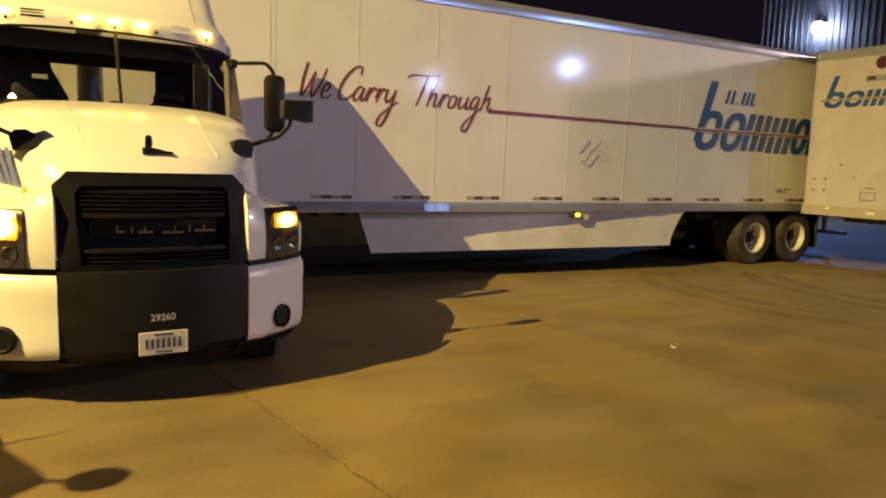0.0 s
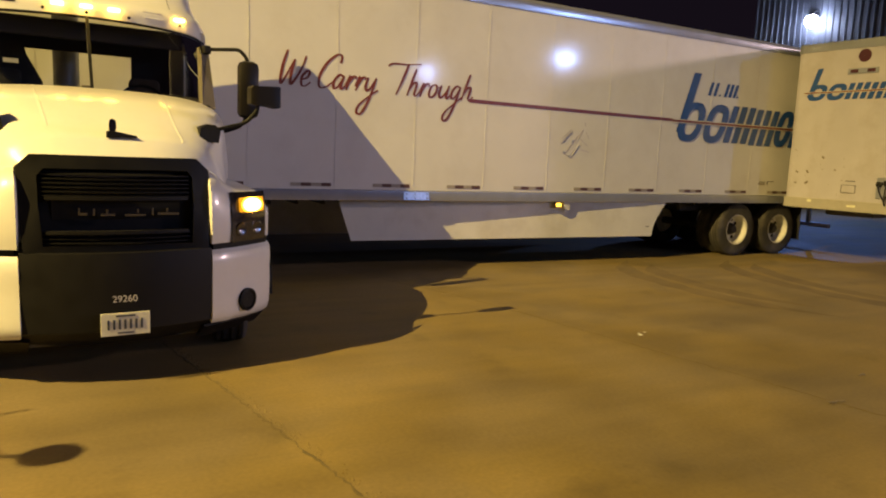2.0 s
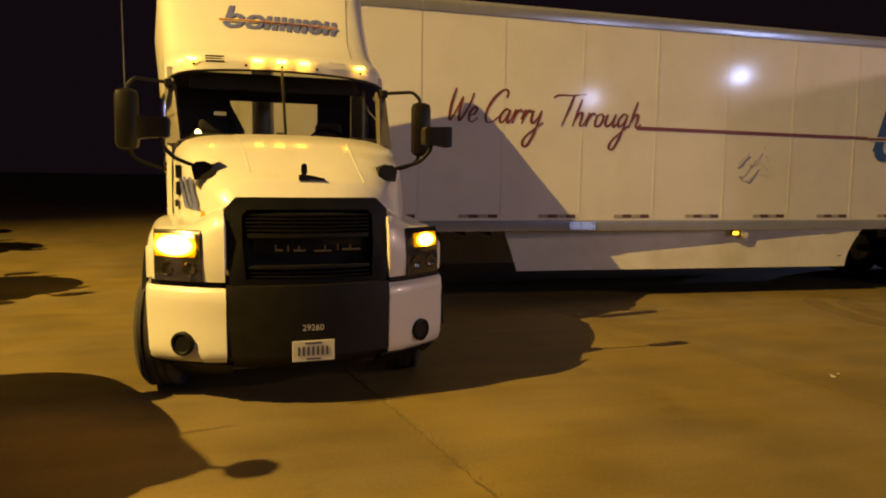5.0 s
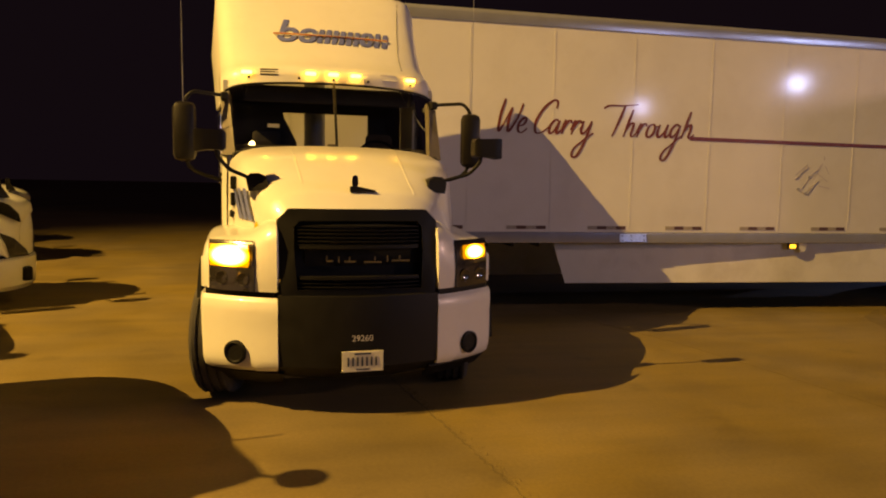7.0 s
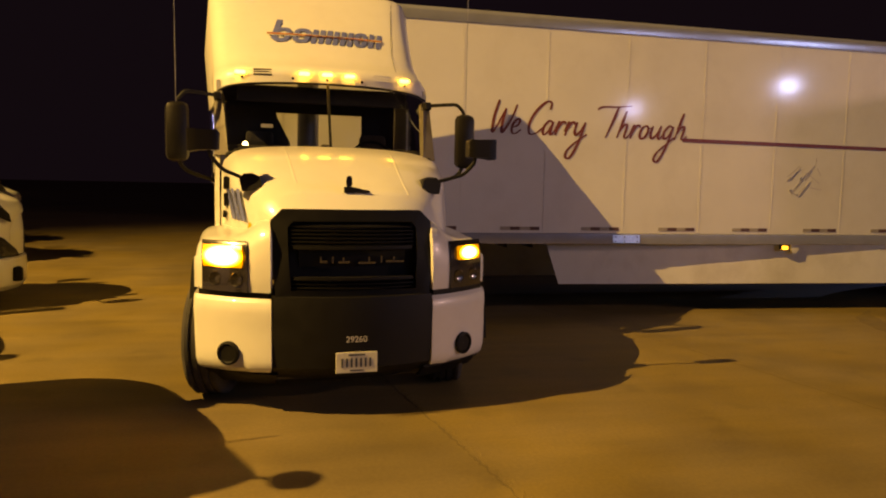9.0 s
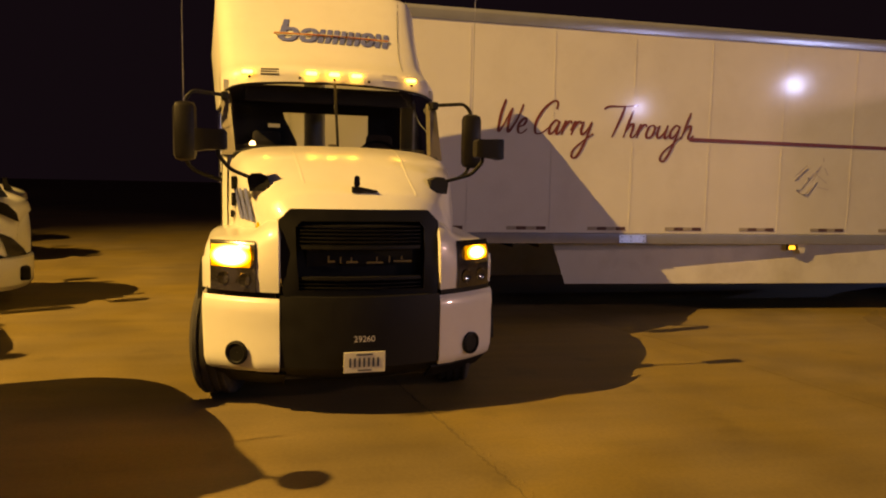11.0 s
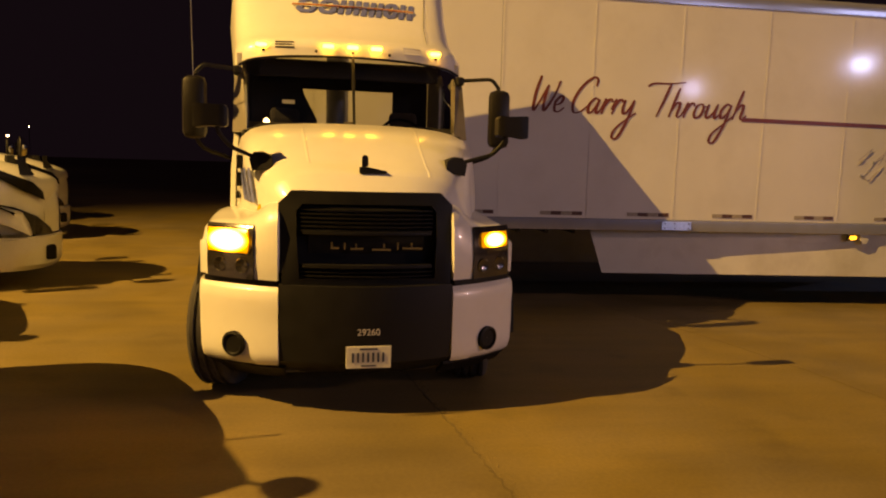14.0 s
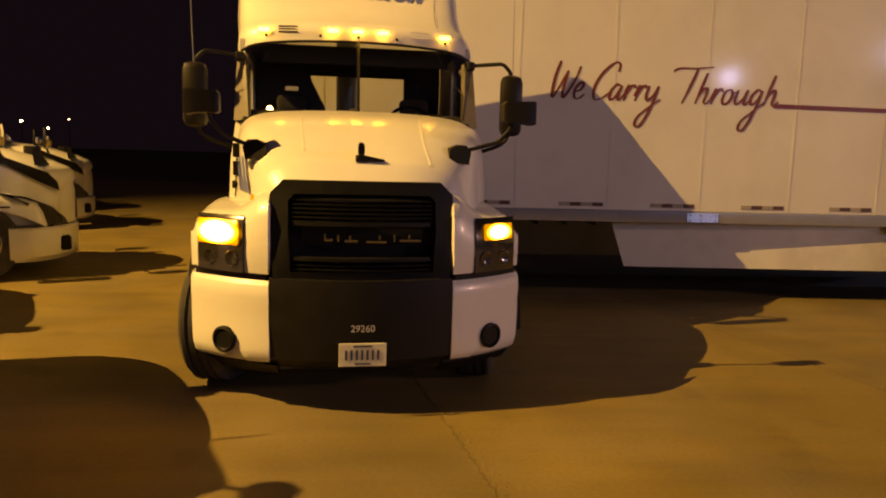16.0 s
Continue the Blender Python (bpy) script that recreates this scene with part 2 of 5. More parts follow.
def concrete():
    m = bpy.data.materials.new("yard_concrete")
    m.use_nodes = True
    nt = m.node_tree
    b = nt.nodes["Principled BSDF"]
    tc = nt.nodes.new("ShaderNodeTexCoord")
    big, mid, grain, streak, spot = [nt.nodes.new("ShaderNodeTexNoise") for _ in range(5)]
    for n, s, d in ((big, 0.22, 5), (mid, 1.1, 9), (grain, 34, 6), (streak, 0.35, 6), (spot, 1.7, 10)):
        n.inputs["Scale"].default_value, n.inputs["Detail"].default_value = s, d
        nt.links.new(tc.outputs["Object"], n.inputs["Vector"])
    mp = nt.nodes.new("ShaderNodeMapping")
    mp.inputs["Rotation"].default_value = (0, 0, radians(-62))
    mp.inputs["Scale"].default_value = (0.35, 3.0, 1)
    nt.links.new(tc.outputs["Object"], mp.inputs["Vector"])
    nt.links.new(mp.outputs[0], streak.inputs["Vector"])
    streak.inputs["Scale"].default_value = 1.1
    # soft dirt along one side of a slab joint, and a paler slab: distance across the joint, ruffled by noise
    def across(px, py, qx, qy):
        d = Vector((qy - py, px - qx, 0)).normalized()
        dot = nt.nodes.new("ShaderNodeVectorMath")
        dot.operation = "DOT_PRODUCT"
        dot.inputs[1].default_value = d
        nt.links.new(tc.outputs["Object"], dot.inputs[0])
        off = nt.nodes.new("ShaderNodeMath")
        off.operation = "SUBTRACT"
        off.inputs[1].default_value = d.x * px + d.y * py
        nt.links.new(dot.outputs["Value"], off.inputs[0])
        ruffle = nt.nodes.new("ShaderNodeMath")
        ruffle.operation = "MULTIPLY_ADD"
        ruffle.inputs[1].default_value = 0.35
        nt.links.new(mid.outputs[0], ruffle.inputs[0])
        nt.links.new(off.outputs[0], ruffle.inputs[2])
        return ruffle.outputs[0]

    def ramp(source, stops):
        c = nt.nodes.new("ShaderNodeValToRGB")
        for i, (at, v) in enumerate(stops):
            e = c.color_ramp.elements[i] if i < 2 else c.color_ramp.elements.new(at)
            e.position, e.color = at, (v, v, v, 1)
        fit = nt.nodes.new("ShaderNodeMapRange")
        fit.inputs[1].default_value, fit.inputs[2].default_value = -2.0, 2.0
        nt.links.new(source, fit.inputs[0])
        nt.links.new(fit.outputs[0], c.inputs[0])
        return c.outputs[0]
    value = nt.nodes.new("ShaderNodeMath")
    value.operation = "MULTIPLY"
    nt.links.new(ramp(across(0.9, -8.5, -0.1, -3.3), ((0.0, 1.0), (1.0, 0.98), (0.50, 1.01), (0.575, 0.84), (0.76, 0.92))), value.inputs[0])
    nt.links.new(ramp(across(-3.05, -7.5, -3.86, -3.2), ((0.0, 0.96), (1.0, 0.98), (0.53, 0.93), (0.555, 1.06), (0.66, 1.02))), value.inputs[1])
    value = value.outputs[0]
    for n, lo, hi in ((big, 0.80, 1.14), (mid, 0.80, 1.14), (grain, 0.90, 1.07), (streak, 0.88, 1.09), (spot, 0.84, 1.0)):
        r = nt.nodes.new("ShaderNodeMapRange")
        r.inputs[1].default_value, r.inputs[2].default_value = (0.30, 0.40) if n == spot else (0.3, 0.7)
        r.inputs[3].default_value, r.inputs[4].default_value = lo, hi
        nt.links.new(n.outputs[0], r.inputs[0])
        k = nt.nodes.new("ShaderNodeMath")
        k.operation = "MULTIPLY"
        nt.links.new(value, k.inputs[0])
        nt.links.new(r.outputs[0], k.inputs[1])
        value = k.outputs[0]
    x = nt.nodes.new("ShaderNodeMix")
    x.data_type, x.blend_type = "RGBA", "MULTIPLY"
    x.inputs[0].default_value = 1
    tone = nt.nodes.new("ShaderNodeMix")
    tone.data_type = "RGBA"
    tone.inputs[6].default_value = (0.212, 0.148, 0.042, 1)
    tone.inputs[7].default_value = (0.198, 0.146, 0.066, 1)
    worn = nt.nodes.new("ShaderNodeTexNoise")
    worn.inputs["Scale"].default_value, worn.inputs["Detail"].default_value = 0.6, 7
    nt.links.new(tc.outputs["Object"], worn.inputs["Vector"])
    wr = nt.nodes.new("ShaderNodeMapRange")
    wr.inputs[1].default_value, wr.inputs[2].default_value = 0.38, 0.62
    nt.links.new(worn.outputs[0], wr.inputs[0])
    nt.links.new(wr.outputs[0], tone.inputs[0])
    nt.links.new(tone.outputs[2], x.inputs[6])
    nt.links.new(value, x.inputs[7])
    nt.links.new(x.outputs[2], b.inputs["Base Color"])
    rr = nt.nodes.new("ShaderNodeMapRange")
    rr.inputs[3].default_value, rr.inputs[4].default_value = 0.55, 0.9
    nt.links.new(mid.outputs[0], rr.inputs[0])
    nt.links.new(rr.outputs[0], b.inputs["Roughness"])
    k = nt.nodes.new("ShaderNodeBump")
    k.inputs["Strength"].default_value, k.inputs["Distance"].default_value = 0.07, 0.01
    nt.links.new(grain.outputs[0], k.inputs["Height"])
    nt.links.new(k.outputs[0], b.inputs["Normal"])
    return m


CONCRETE = concrete()


# ---- mesh helpers ----
def thing(name, label, category, m, group=""):
    ob = new(name)
    ob.empty_display_size = 0.2
    ob.matrix_world = m
    return tagged(ob, label, category, group)


def part(name, bm, material, parent, label="", smooth=False):
    bmesh.ops.recalc_face_normals(bm, faces=bm.faces)
    me = bpy.data.meshes.new(name)
    bm.to_mesh(me)
    bm.free()
    me.materials.append(material)
    if smooth:
        me.polygons.foreach_set("use_smooth", [True] * len(me.polygons))
        me.set_sharp_from_angle(angle=radians(38))
    ob = new(name, me)
    ob.parent = parent
    return tagged(ob, label)


def box(x0, x1, y0, y1, z0, z1, bevel=0.0, bm=None, turn=None):
    bm = bm or bmesh.new()
    m = Matrix.Translation(((x0 + x1) / 2, (y0 + y1) / 2, (z0 + z1) / 2)) @ Matrix.Diagonal((abs(x1 - x0), abs(y1 - y0), abs(z1 - z0), 1))
    if turn:
        c = Matrix.Translation(((x0 + x1) / 2, (y0 + y1) / 2, (z0 + z1) / 2))
        m = c @ turn @ c.inverted() @ m
    r = bmesh.ops.create_cube(bm, size=1, matrix=m)
    if bevel:
        edges = list({e for v in r["verts"] for e in v.link_edges})
        bmesh.ops.bevel(bm, geom=edges, offset=bevel, segments=2, profile=0.5, affect="EDGES")
    return bm


def loft(sections, caps=True, ring=True, bm=None):
    bm = bm or bmesh.new()
    rows = [[bm.verts.new(p) for p in s] for s in sections]
    n = len(rows[0])
    for a, b in zip(rows, rows[1:]):
        for i in range(n if ring else n - 1):
            j = (i + 1) % n
            bm.faces.new((a[i], a[j], b[j], b[i]))
    if caps and ring:
        bm.faces.new(rows[0])
        bm.faces.new(rows[-1][::-1])
    return bm


def prism(points, axis, a, b, bm=None):
    """A flat outline, given in the two other axes, made solid from a to b along axis."""
    def at(p, d):
        return {"x": (d, p[0], p[1]), "y": (p[0], d, p[1]), "z": (p[0], p[1], d)}[axis]
    return loft([[at(p, a) for p in points], [at(p, b) for p in points]], bm=bm)


def fine(rows, k=3):
    """A grid of points drawn finer by smooth curves through them, both ways."""
    def spline(pts):
        pts = [Vector(p) for p in pts]
        out = []
        for i in range(len(pts) - 1):
            b, c = pts[i], pts[i + 1]
            a = pts[i - 1] if i else b * 2 - c
            d = pts[i + 2] if i + 2 < len(pts) else c * 2 - b
            la, lb, lc = [max((q - p).length, 1e-5) for p, q in ((a, b), (b, c), (c, d))]
            mb = ((c - b) * la / lb + (b - a) * lb / la) / (la + lb) * lb
            mc = ((d - c) * lb / lc + (c - b) * lc / lb) / (lb + lc) * lb
            for j in range(k):
                t = j / k
                out.append(b * (2 * t ** 3 - 3 * t ** 2 + 1) + mb * (t ** 3 - 2 * t ** 2 + t) + c * (3 * t ** 2 - 2 * t ** 3) + mc * (t ** 3 - t ** 2))
        return out + [pts[-1]]
    rows = [spline(r) for r in rows]
    return [list(r) for r in zip(*[spline(c) for c in zip(*rows)])]


def sheet(rows, thick, bm=None):
    """A curved plate from a grid of points, made thick along its normals."""
    bm = loft(rows, caps=False, ring=False, bm=bm)
    bmesh.ops.recalc_face_normals(bm, faces=bm.faces)
    bmesh.ops.solidify(bm, geom=bm.faces[:], thickness=thick)
    return bm


def rod(p, q, r, n=12, r2=None, bm=None):
    bm = bm or bmesh.new()
    p, q = Vector(p), Vector(q)
    d = q - p
    m = Matrix.Translation((p + q) / 2) @ d.to_track_quat("Z", "Y").to_matrix().to_4x4()
    bmesh.ops.create_cone(bm, cap_ends=True, segments=n, radius1=r, radius2=r if r2 is None else r2, depth=d.length, matrix=m)
    return bm


def pipe(points, r, n=8, bm=None):
    """A bent tube through the points, rounded at its bends."""
    pts = [Vector(p) for p in points]
    path = [pts[0]]
    for a, b, c in zip(pts, pts[1:], pts[2:]):
        k = min((b - a).length, (c - b).length) * 0.35
        p, q = b + (a - b).normalized() * k, b + (c - b).normalized() * k
        path += [p.lerp(b, t).lerp(b.lerp(q, t), t) for t in (0, 0.25, 0.5, 0.75, 1)]
    path.append(pts[-1])
    rings = []
    for i, p in enumerate(path):
        d = (path[min(i + 1, len(path) - 1)] - path[max(i - 1, 0)]).normalized()
        u = d.cross(Vector((0.13, 0.31, 0.94))).normalized()
        v = d.cross(u)
        rings.append([p + (u * math.cos(2 * math.pi * k / n) + v * math.sin(2 * math.pi * k / n)) * r for k in range(n)])
    return loft(rings, bm=bm)


def disc_ring(profile, centre, axis, n=40, bm=None):
    """A turned body: profile is (radius, distance along the axis); axis a unit vector."""
    a = Vector(axis).normalized()
    u = a.orthogonal().normalized()
    v = a.cross(u)
    c = Vector(centre)
    rings = [[c + a * d + (u * math.cos(2 * math.pi * k / n) + v * math.sin(2 * math.pi * k / n)) * r for k in range(n)] for r, d in profile]
    return loft(rings, caps=False, bm=bm)


def wheel(parent, centre, out, radius, width, turn=None, rim_material=None, label=""):
    """A lorry wheel: tyre with rounded shoulders and grooves, dished rim with hand holes, hub. out: +1 or -1 along local x."""
    a = Vector((out, 0, 0))
    if turn is not None:
        a = Matrix.Rotation(radians(turn), 3, "Z") @ a
    w, r = width / 2, radius
    prof = [(r * 0.58, -w), (r * 0.84, -w), (r * 0.95, -w * 0.92), (r, -w * 0.72)]
    for g in (-0.45, 0.0, 0.45):
        prof += [(r, w * (g - 0.09)), (r - 0.015, w * (g - 0.06)), (r - 0.015, w * (g + 0.06)), (r, w * (g + 0.09))]
    prof += [(r, w * 0.72), (r * 0.95, w * 0.92), (r * 0.84, w), (r * 0.58, w), (r * 0.56, w * 0.8), (r * 0.56, -w * 0.8), (r * 0.58, -w)]
    wh = new("wheel", None)
    wh.parent = parent
    wh.empty_display_size = 0.1
    tagged(wh, label)
    part("tyre", disc_ring(prof, centre, a, 44), RUBBER, wh, smooth=True)
    rp = [(r * 0.57, w * 0.85), (r * 0.575, w * 0.97), (r * 0.54, w * 0.97), (r * 0.50, w * 0.75), (r * 0.47, w * 0.1), (r * 0.42, -w * 0.1), (r * 0.3, -w * 0.05), (r * 0.2, w * 0.12), (r * 0.001, w * 0.12)]
    part("rim", disc_ring(rp, centre, a, 36), rim_material or RIM, wh, smooth=True)
    bm = bmesh.new()
    u = a.orthogonal().normalized()
    v = a.cross(u)
    for k in range(5):
        ang = 2 * math.pi * (k + 0.3) / 5
        c = Vector(centre) + (u * math.cos(ang) + v * math.sin(ang)) * r * 0.37 - a * w * 0.03
        disc_ring([(0.04, 0.0), (0.034, 0.012), (0.001, 0.012)], c, a, 12, bm)
    part("hand_hole", bm, GRILLE, wh)
    part("hub", disc_ring([(r * 0.2, w * 0.1), (r * 0.19, w * 0.45), (r * 0.12, w * 0.55), (0.001, w * 0.58)], centre, a, 20), HUB, wh, smooth=True)
    return wh


def flat(points, y, material, parent, name, label="", thick=0.002):
    """A painted or stuck-on shape, in x and z, on a face at y."""
    return part(name, prism(points, "y", y, y - thick), material, parent, label)


def spline(pts, steps=7):
    pts = [Vector(p) for p in pts]
    pts = [pts[0] * 2 - pts[1]] + pts + [pts[-1] * 2 - pts[-2]]
    out = []
    for a, b, c, d in zip(pts, pts[1:], pts[2:], pts[3:]):
        for k in range(steps):
            t = k / steps
            out.append(0.5 * (2 * b + (c - a) * t + (2 * a - 5 * b + 4 * c - d) * t * t + (3 * b - a - 3 * c + d) * t ** 3))
    out.append(pts[-2])
    return out


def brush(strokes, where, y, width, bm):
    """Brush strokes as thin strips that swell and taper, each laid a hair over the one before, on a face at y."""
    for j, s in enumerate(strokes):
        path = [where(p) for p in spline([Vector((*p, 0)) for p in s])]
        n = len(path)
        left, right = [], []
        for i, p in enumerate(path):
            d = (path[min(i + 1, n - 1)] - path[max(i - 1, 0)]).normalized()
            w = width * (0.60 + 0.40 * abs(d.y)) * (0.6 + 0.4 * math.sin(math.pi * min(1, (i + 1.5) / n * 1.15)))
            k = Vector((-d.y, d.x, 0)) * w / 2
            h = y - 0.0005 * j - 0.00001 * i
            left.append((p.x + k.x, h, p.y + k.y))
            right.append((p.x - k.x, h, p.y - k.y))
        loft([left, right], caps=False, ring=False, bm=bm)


# ---- ground ----
def ease(t):
    t = min(1.0, max(0.0, t))
    return t * t * (3 - 2 * t)


def dip(x, y):
    """Lowers the yard a little under the long trailer to fit the camera's view."""
    return -0.06 * ease((y + 2.4) / 2.2) * ease((12.0 - y) / 7.0) * ease((x + 4.6) / 2.0) * ease((11.2 - x) / 1.6)


def ground():
    bm = bmesh.new()
    xs = [-600, -150, -40, -12] + [-5 + 0.45 * i for i in range(38)] + [16, 40, 150, 600]
    ys = [-600, -150, -40, -12] + [-3 + 0.4 * i for i in range(39)] + [18, 40, 150, 600]
    grid = [[bm.verts.new((x, y, 0)) for x in xs] for y in ys]
    for lo, hi in zip(grid, grid[1:]):
        for i in range(len(xs) - 1):
            bm.faces.new((lo[i], lo[i + 1], hi[i + 1], hi[i]))
    ob = part("ground", bm, CONCRETE, None, "stained pale concrete yard under yellow light")
    tagged(ob, "", "ground", "", "structure")
    rnd = random.Random(4)
    lines = [((-5.6, 3.0), (-3.86, -3.2)), ((-3.86, -3.2), (-3.05, -7.5)), ((-1.2, 1.5), (-0.1, -3.3)), ((-0.1, -3.3), (0.9, -8.5))]
    for (ax, ay), (bx, by) in lines:
        n = 110
        left, right = [], []
        d = Vector((bx - ax, by - ay)).normalized()
        k = Vector((-d.y, d.x))
        for i in range(n + 1):
            t = i / n
            j = rnd.uniform(-0.012, 0.012)
            w = rnd.uniform(0.003, 0.014) * (1.0 if ax < -2 else 0.5)
            p = Vector((ax + (bx - ax) * t, ay + (by - ay) * t)) + k * j
            left.append((p.x + k.x * w, p.y + k.y * w, 0.002))
            right.append((p.x - k.x * w, p.y - k.y * w, 0.002))
        mid = [((a[0] + b[0]) / 2, (a[1] + b[1]) / 2, 0.0035) for a, b in zip(left, right)]
        part("slab_joint", loft([left, mid, right], caps=False, ring=False), SEALANT if ax < -2 else TYREMARK, ob)
    # crumbled edge along the nearest joint
    bm = bmesh.new()
    for i in range(420):
        t = rnd.random()
        side = 0.045 + rnd.gauss(0.0, 0.024)
        d = rnd.uniform(0.003, 0.011)
        x, y = -3.86 + 0.81 * t + side, -3.2 - 4.3 * t + side * 0.2
        m = Matrix.Translation((x, y, 0.001)) @ Matrix.Rotation(rnd.uniform(0, 3), 4, "Z") @ Matrix.Diagonal((d * rnd.uniform(0.8, 1.6), d, d * 0.55, 1))
        vs = [bm.verts.new(m @ Vector(p)) for p in ((-1, -0.6, 0), (0.2, -1, 0), (1, 0.1, 0), (0.1, 1, 0), (-0.9, 0.5, 0), (0.0, 0.05, 1))]
        for k in range(5):
            bm.faces.new((vs[k], vs[(k + 1) % 5], vs[5]))
    tagged(part("joint_crumbs", bm, CONCRETE, ob, "crumbled concrete along the joint"), "", "", "", "stuff")
    for x0, y0, r, a0, a1 in ((6.5, -2.75, 3.5, 128, 212), (6.5, -2.75, 3.05, 132, 206), (8.3, -3.4, 3.5, 122, 215), (8.3, -3.4, 3.02, 126, 208)):
        left, right = [], []
        for i in range(61):
            a = radians(a0 + (a1 - a0) * i / 60)
            w = (0.15 + 0.08 * noise.noise((i * 0.3, r, 0))) * min(1.0, i / 12, (60 - i) / 12) + 0.004
            for row, rr in ((left, r + w), (right, r - w)):
                row.append((x0 + rr * math.cos(a), y0 + rr * math.sin(a), 0.0015))
        part("tyre_mark", loft([left, right], caps=False, ring=False), TYREMARK, ob)
    for piece in [ob] + list(ob.children):
        for v in piece.data.vertices:
            v.co.z += dip(v.co.x, v.co.y)


ground()

# ---- the white tractor ----
TRACTOR = thing("tractor_unit", "white semi tractor with black grille and lit amber lamps on concrete", "truck", pose(-4.215, -4.57, 0, 0, 0, 4.5))


def bumper_line(x):
    """How far back the front face lies at a distance x from the middle."""
    a = abs(x)
    return 0.02 + 0.12 * (a / 0.6) ** 2 if a < 0.6 else 0.14 + 0.42 * (a - 0.6) + 0.48 * (a - 0.6) ** 2


def build_bumper(tr):
    rows = []
    for z, back, k in ((0.29, 0.36, 0.92), (0.38, 0.14, 0.97), (0.46, 0.02, 1.0), (0.72, 0.0, 1.0), (0.93, 0.0, 1.0), (0.985, 0.004, 1.0), (0.99, 0.03, 1.0)):
        rows.append([(0.595 * k * i / 8, bumper_line(0.595 * i / 8) + back, z) for i in range(-8, 9)])
    mid = part("bumper_centre", sheet(rows, 0.04), BLACK, tr, "black plastic bumper centre", True)
    for s in (-1, 1):
        rows = []
        for z, k, back in ((0.39, 0.955, 0.05), (0.43, 0.985, 0.01), (0.56, 1.0, 0.0), (0.78, 1.0, 0.0), (0.93, 1.0, 0.0), (0.965, 0.995, 0.03)):
            row = []
            for i in range(15):
                x = 0.60 + 0.54 * i / 14
                row.append((s * x * (k if i > 4 else 1), bumper_line(x) + back, z + 0.03 * (1 - i / 14) * (1 if z < 0.5 else 0)))
            row += [(s * 1.148 * k, y + back, z) for y in (0.66, 0.77, 0.88)]
            rows.append(row)
        c = part("bumper_corner", sheet(fine(rows, 2), 0.035), TRUCK_WHITE, tr, "white bumper corner with round fog lamp opening", True)
        part("fog_lamp", disc_ring([(0.088, -0.012), (0.088, 0.012), (0.072, 0.018), (0.062, 0.006), (0.001, 0.005)], (s * 0.90, bumper_line(0.90) - 0.018, 0.555), (s * 0.62, -1, 0), 28), GRILLE, c, smooth=True)
        part("bumper_lip", sheet([[(s * (0.55 + 0.06 * i), bumper_line(0.55 + 0.06 * i) + b, z) for i in range(10)] for z, b in ((0.28, 0.32), (0.41, 0.09))], 0.02), GRILLE, tr, smooth=True)
    plate = part("number_plate", box(-0.152, 0.152, 0.006, 0.013, 0.435, 0.588, 0.003), PLATE, tr, "pale metal plate with dark bars")
    for k in range(7):
        x = -0.105 + 0.034 * k
        part("plate_bar", box(x - 0.007, x + 0.007, 0.0035, 0.0065, 0.478, 0.543), INK, plate)
    part("plate_line", box(-0.06, 0.06, 0.0035, 0.0065, 0.562, 0.574), INK, plate)
    part("plate_line", box(-0.05, 0.05, 0.0035, 0.0065, 0.448, 0.458), INK, plate)
    txt = bpy.data.curves.new("fleet_number", "FONT")
    txt.body, txt.size, txt.align_x, txt.extrude = "29260", 0.075, "CENTER", 0.001
    txt.materials.append(LETTER)
    ob = new("fleet_number", txt)
    ob.parent = mid
    ob.matrix_local = pose(0.0, 0.015, 0.66, 90, 0, 0)
    tagged(ob, "small white unit number")


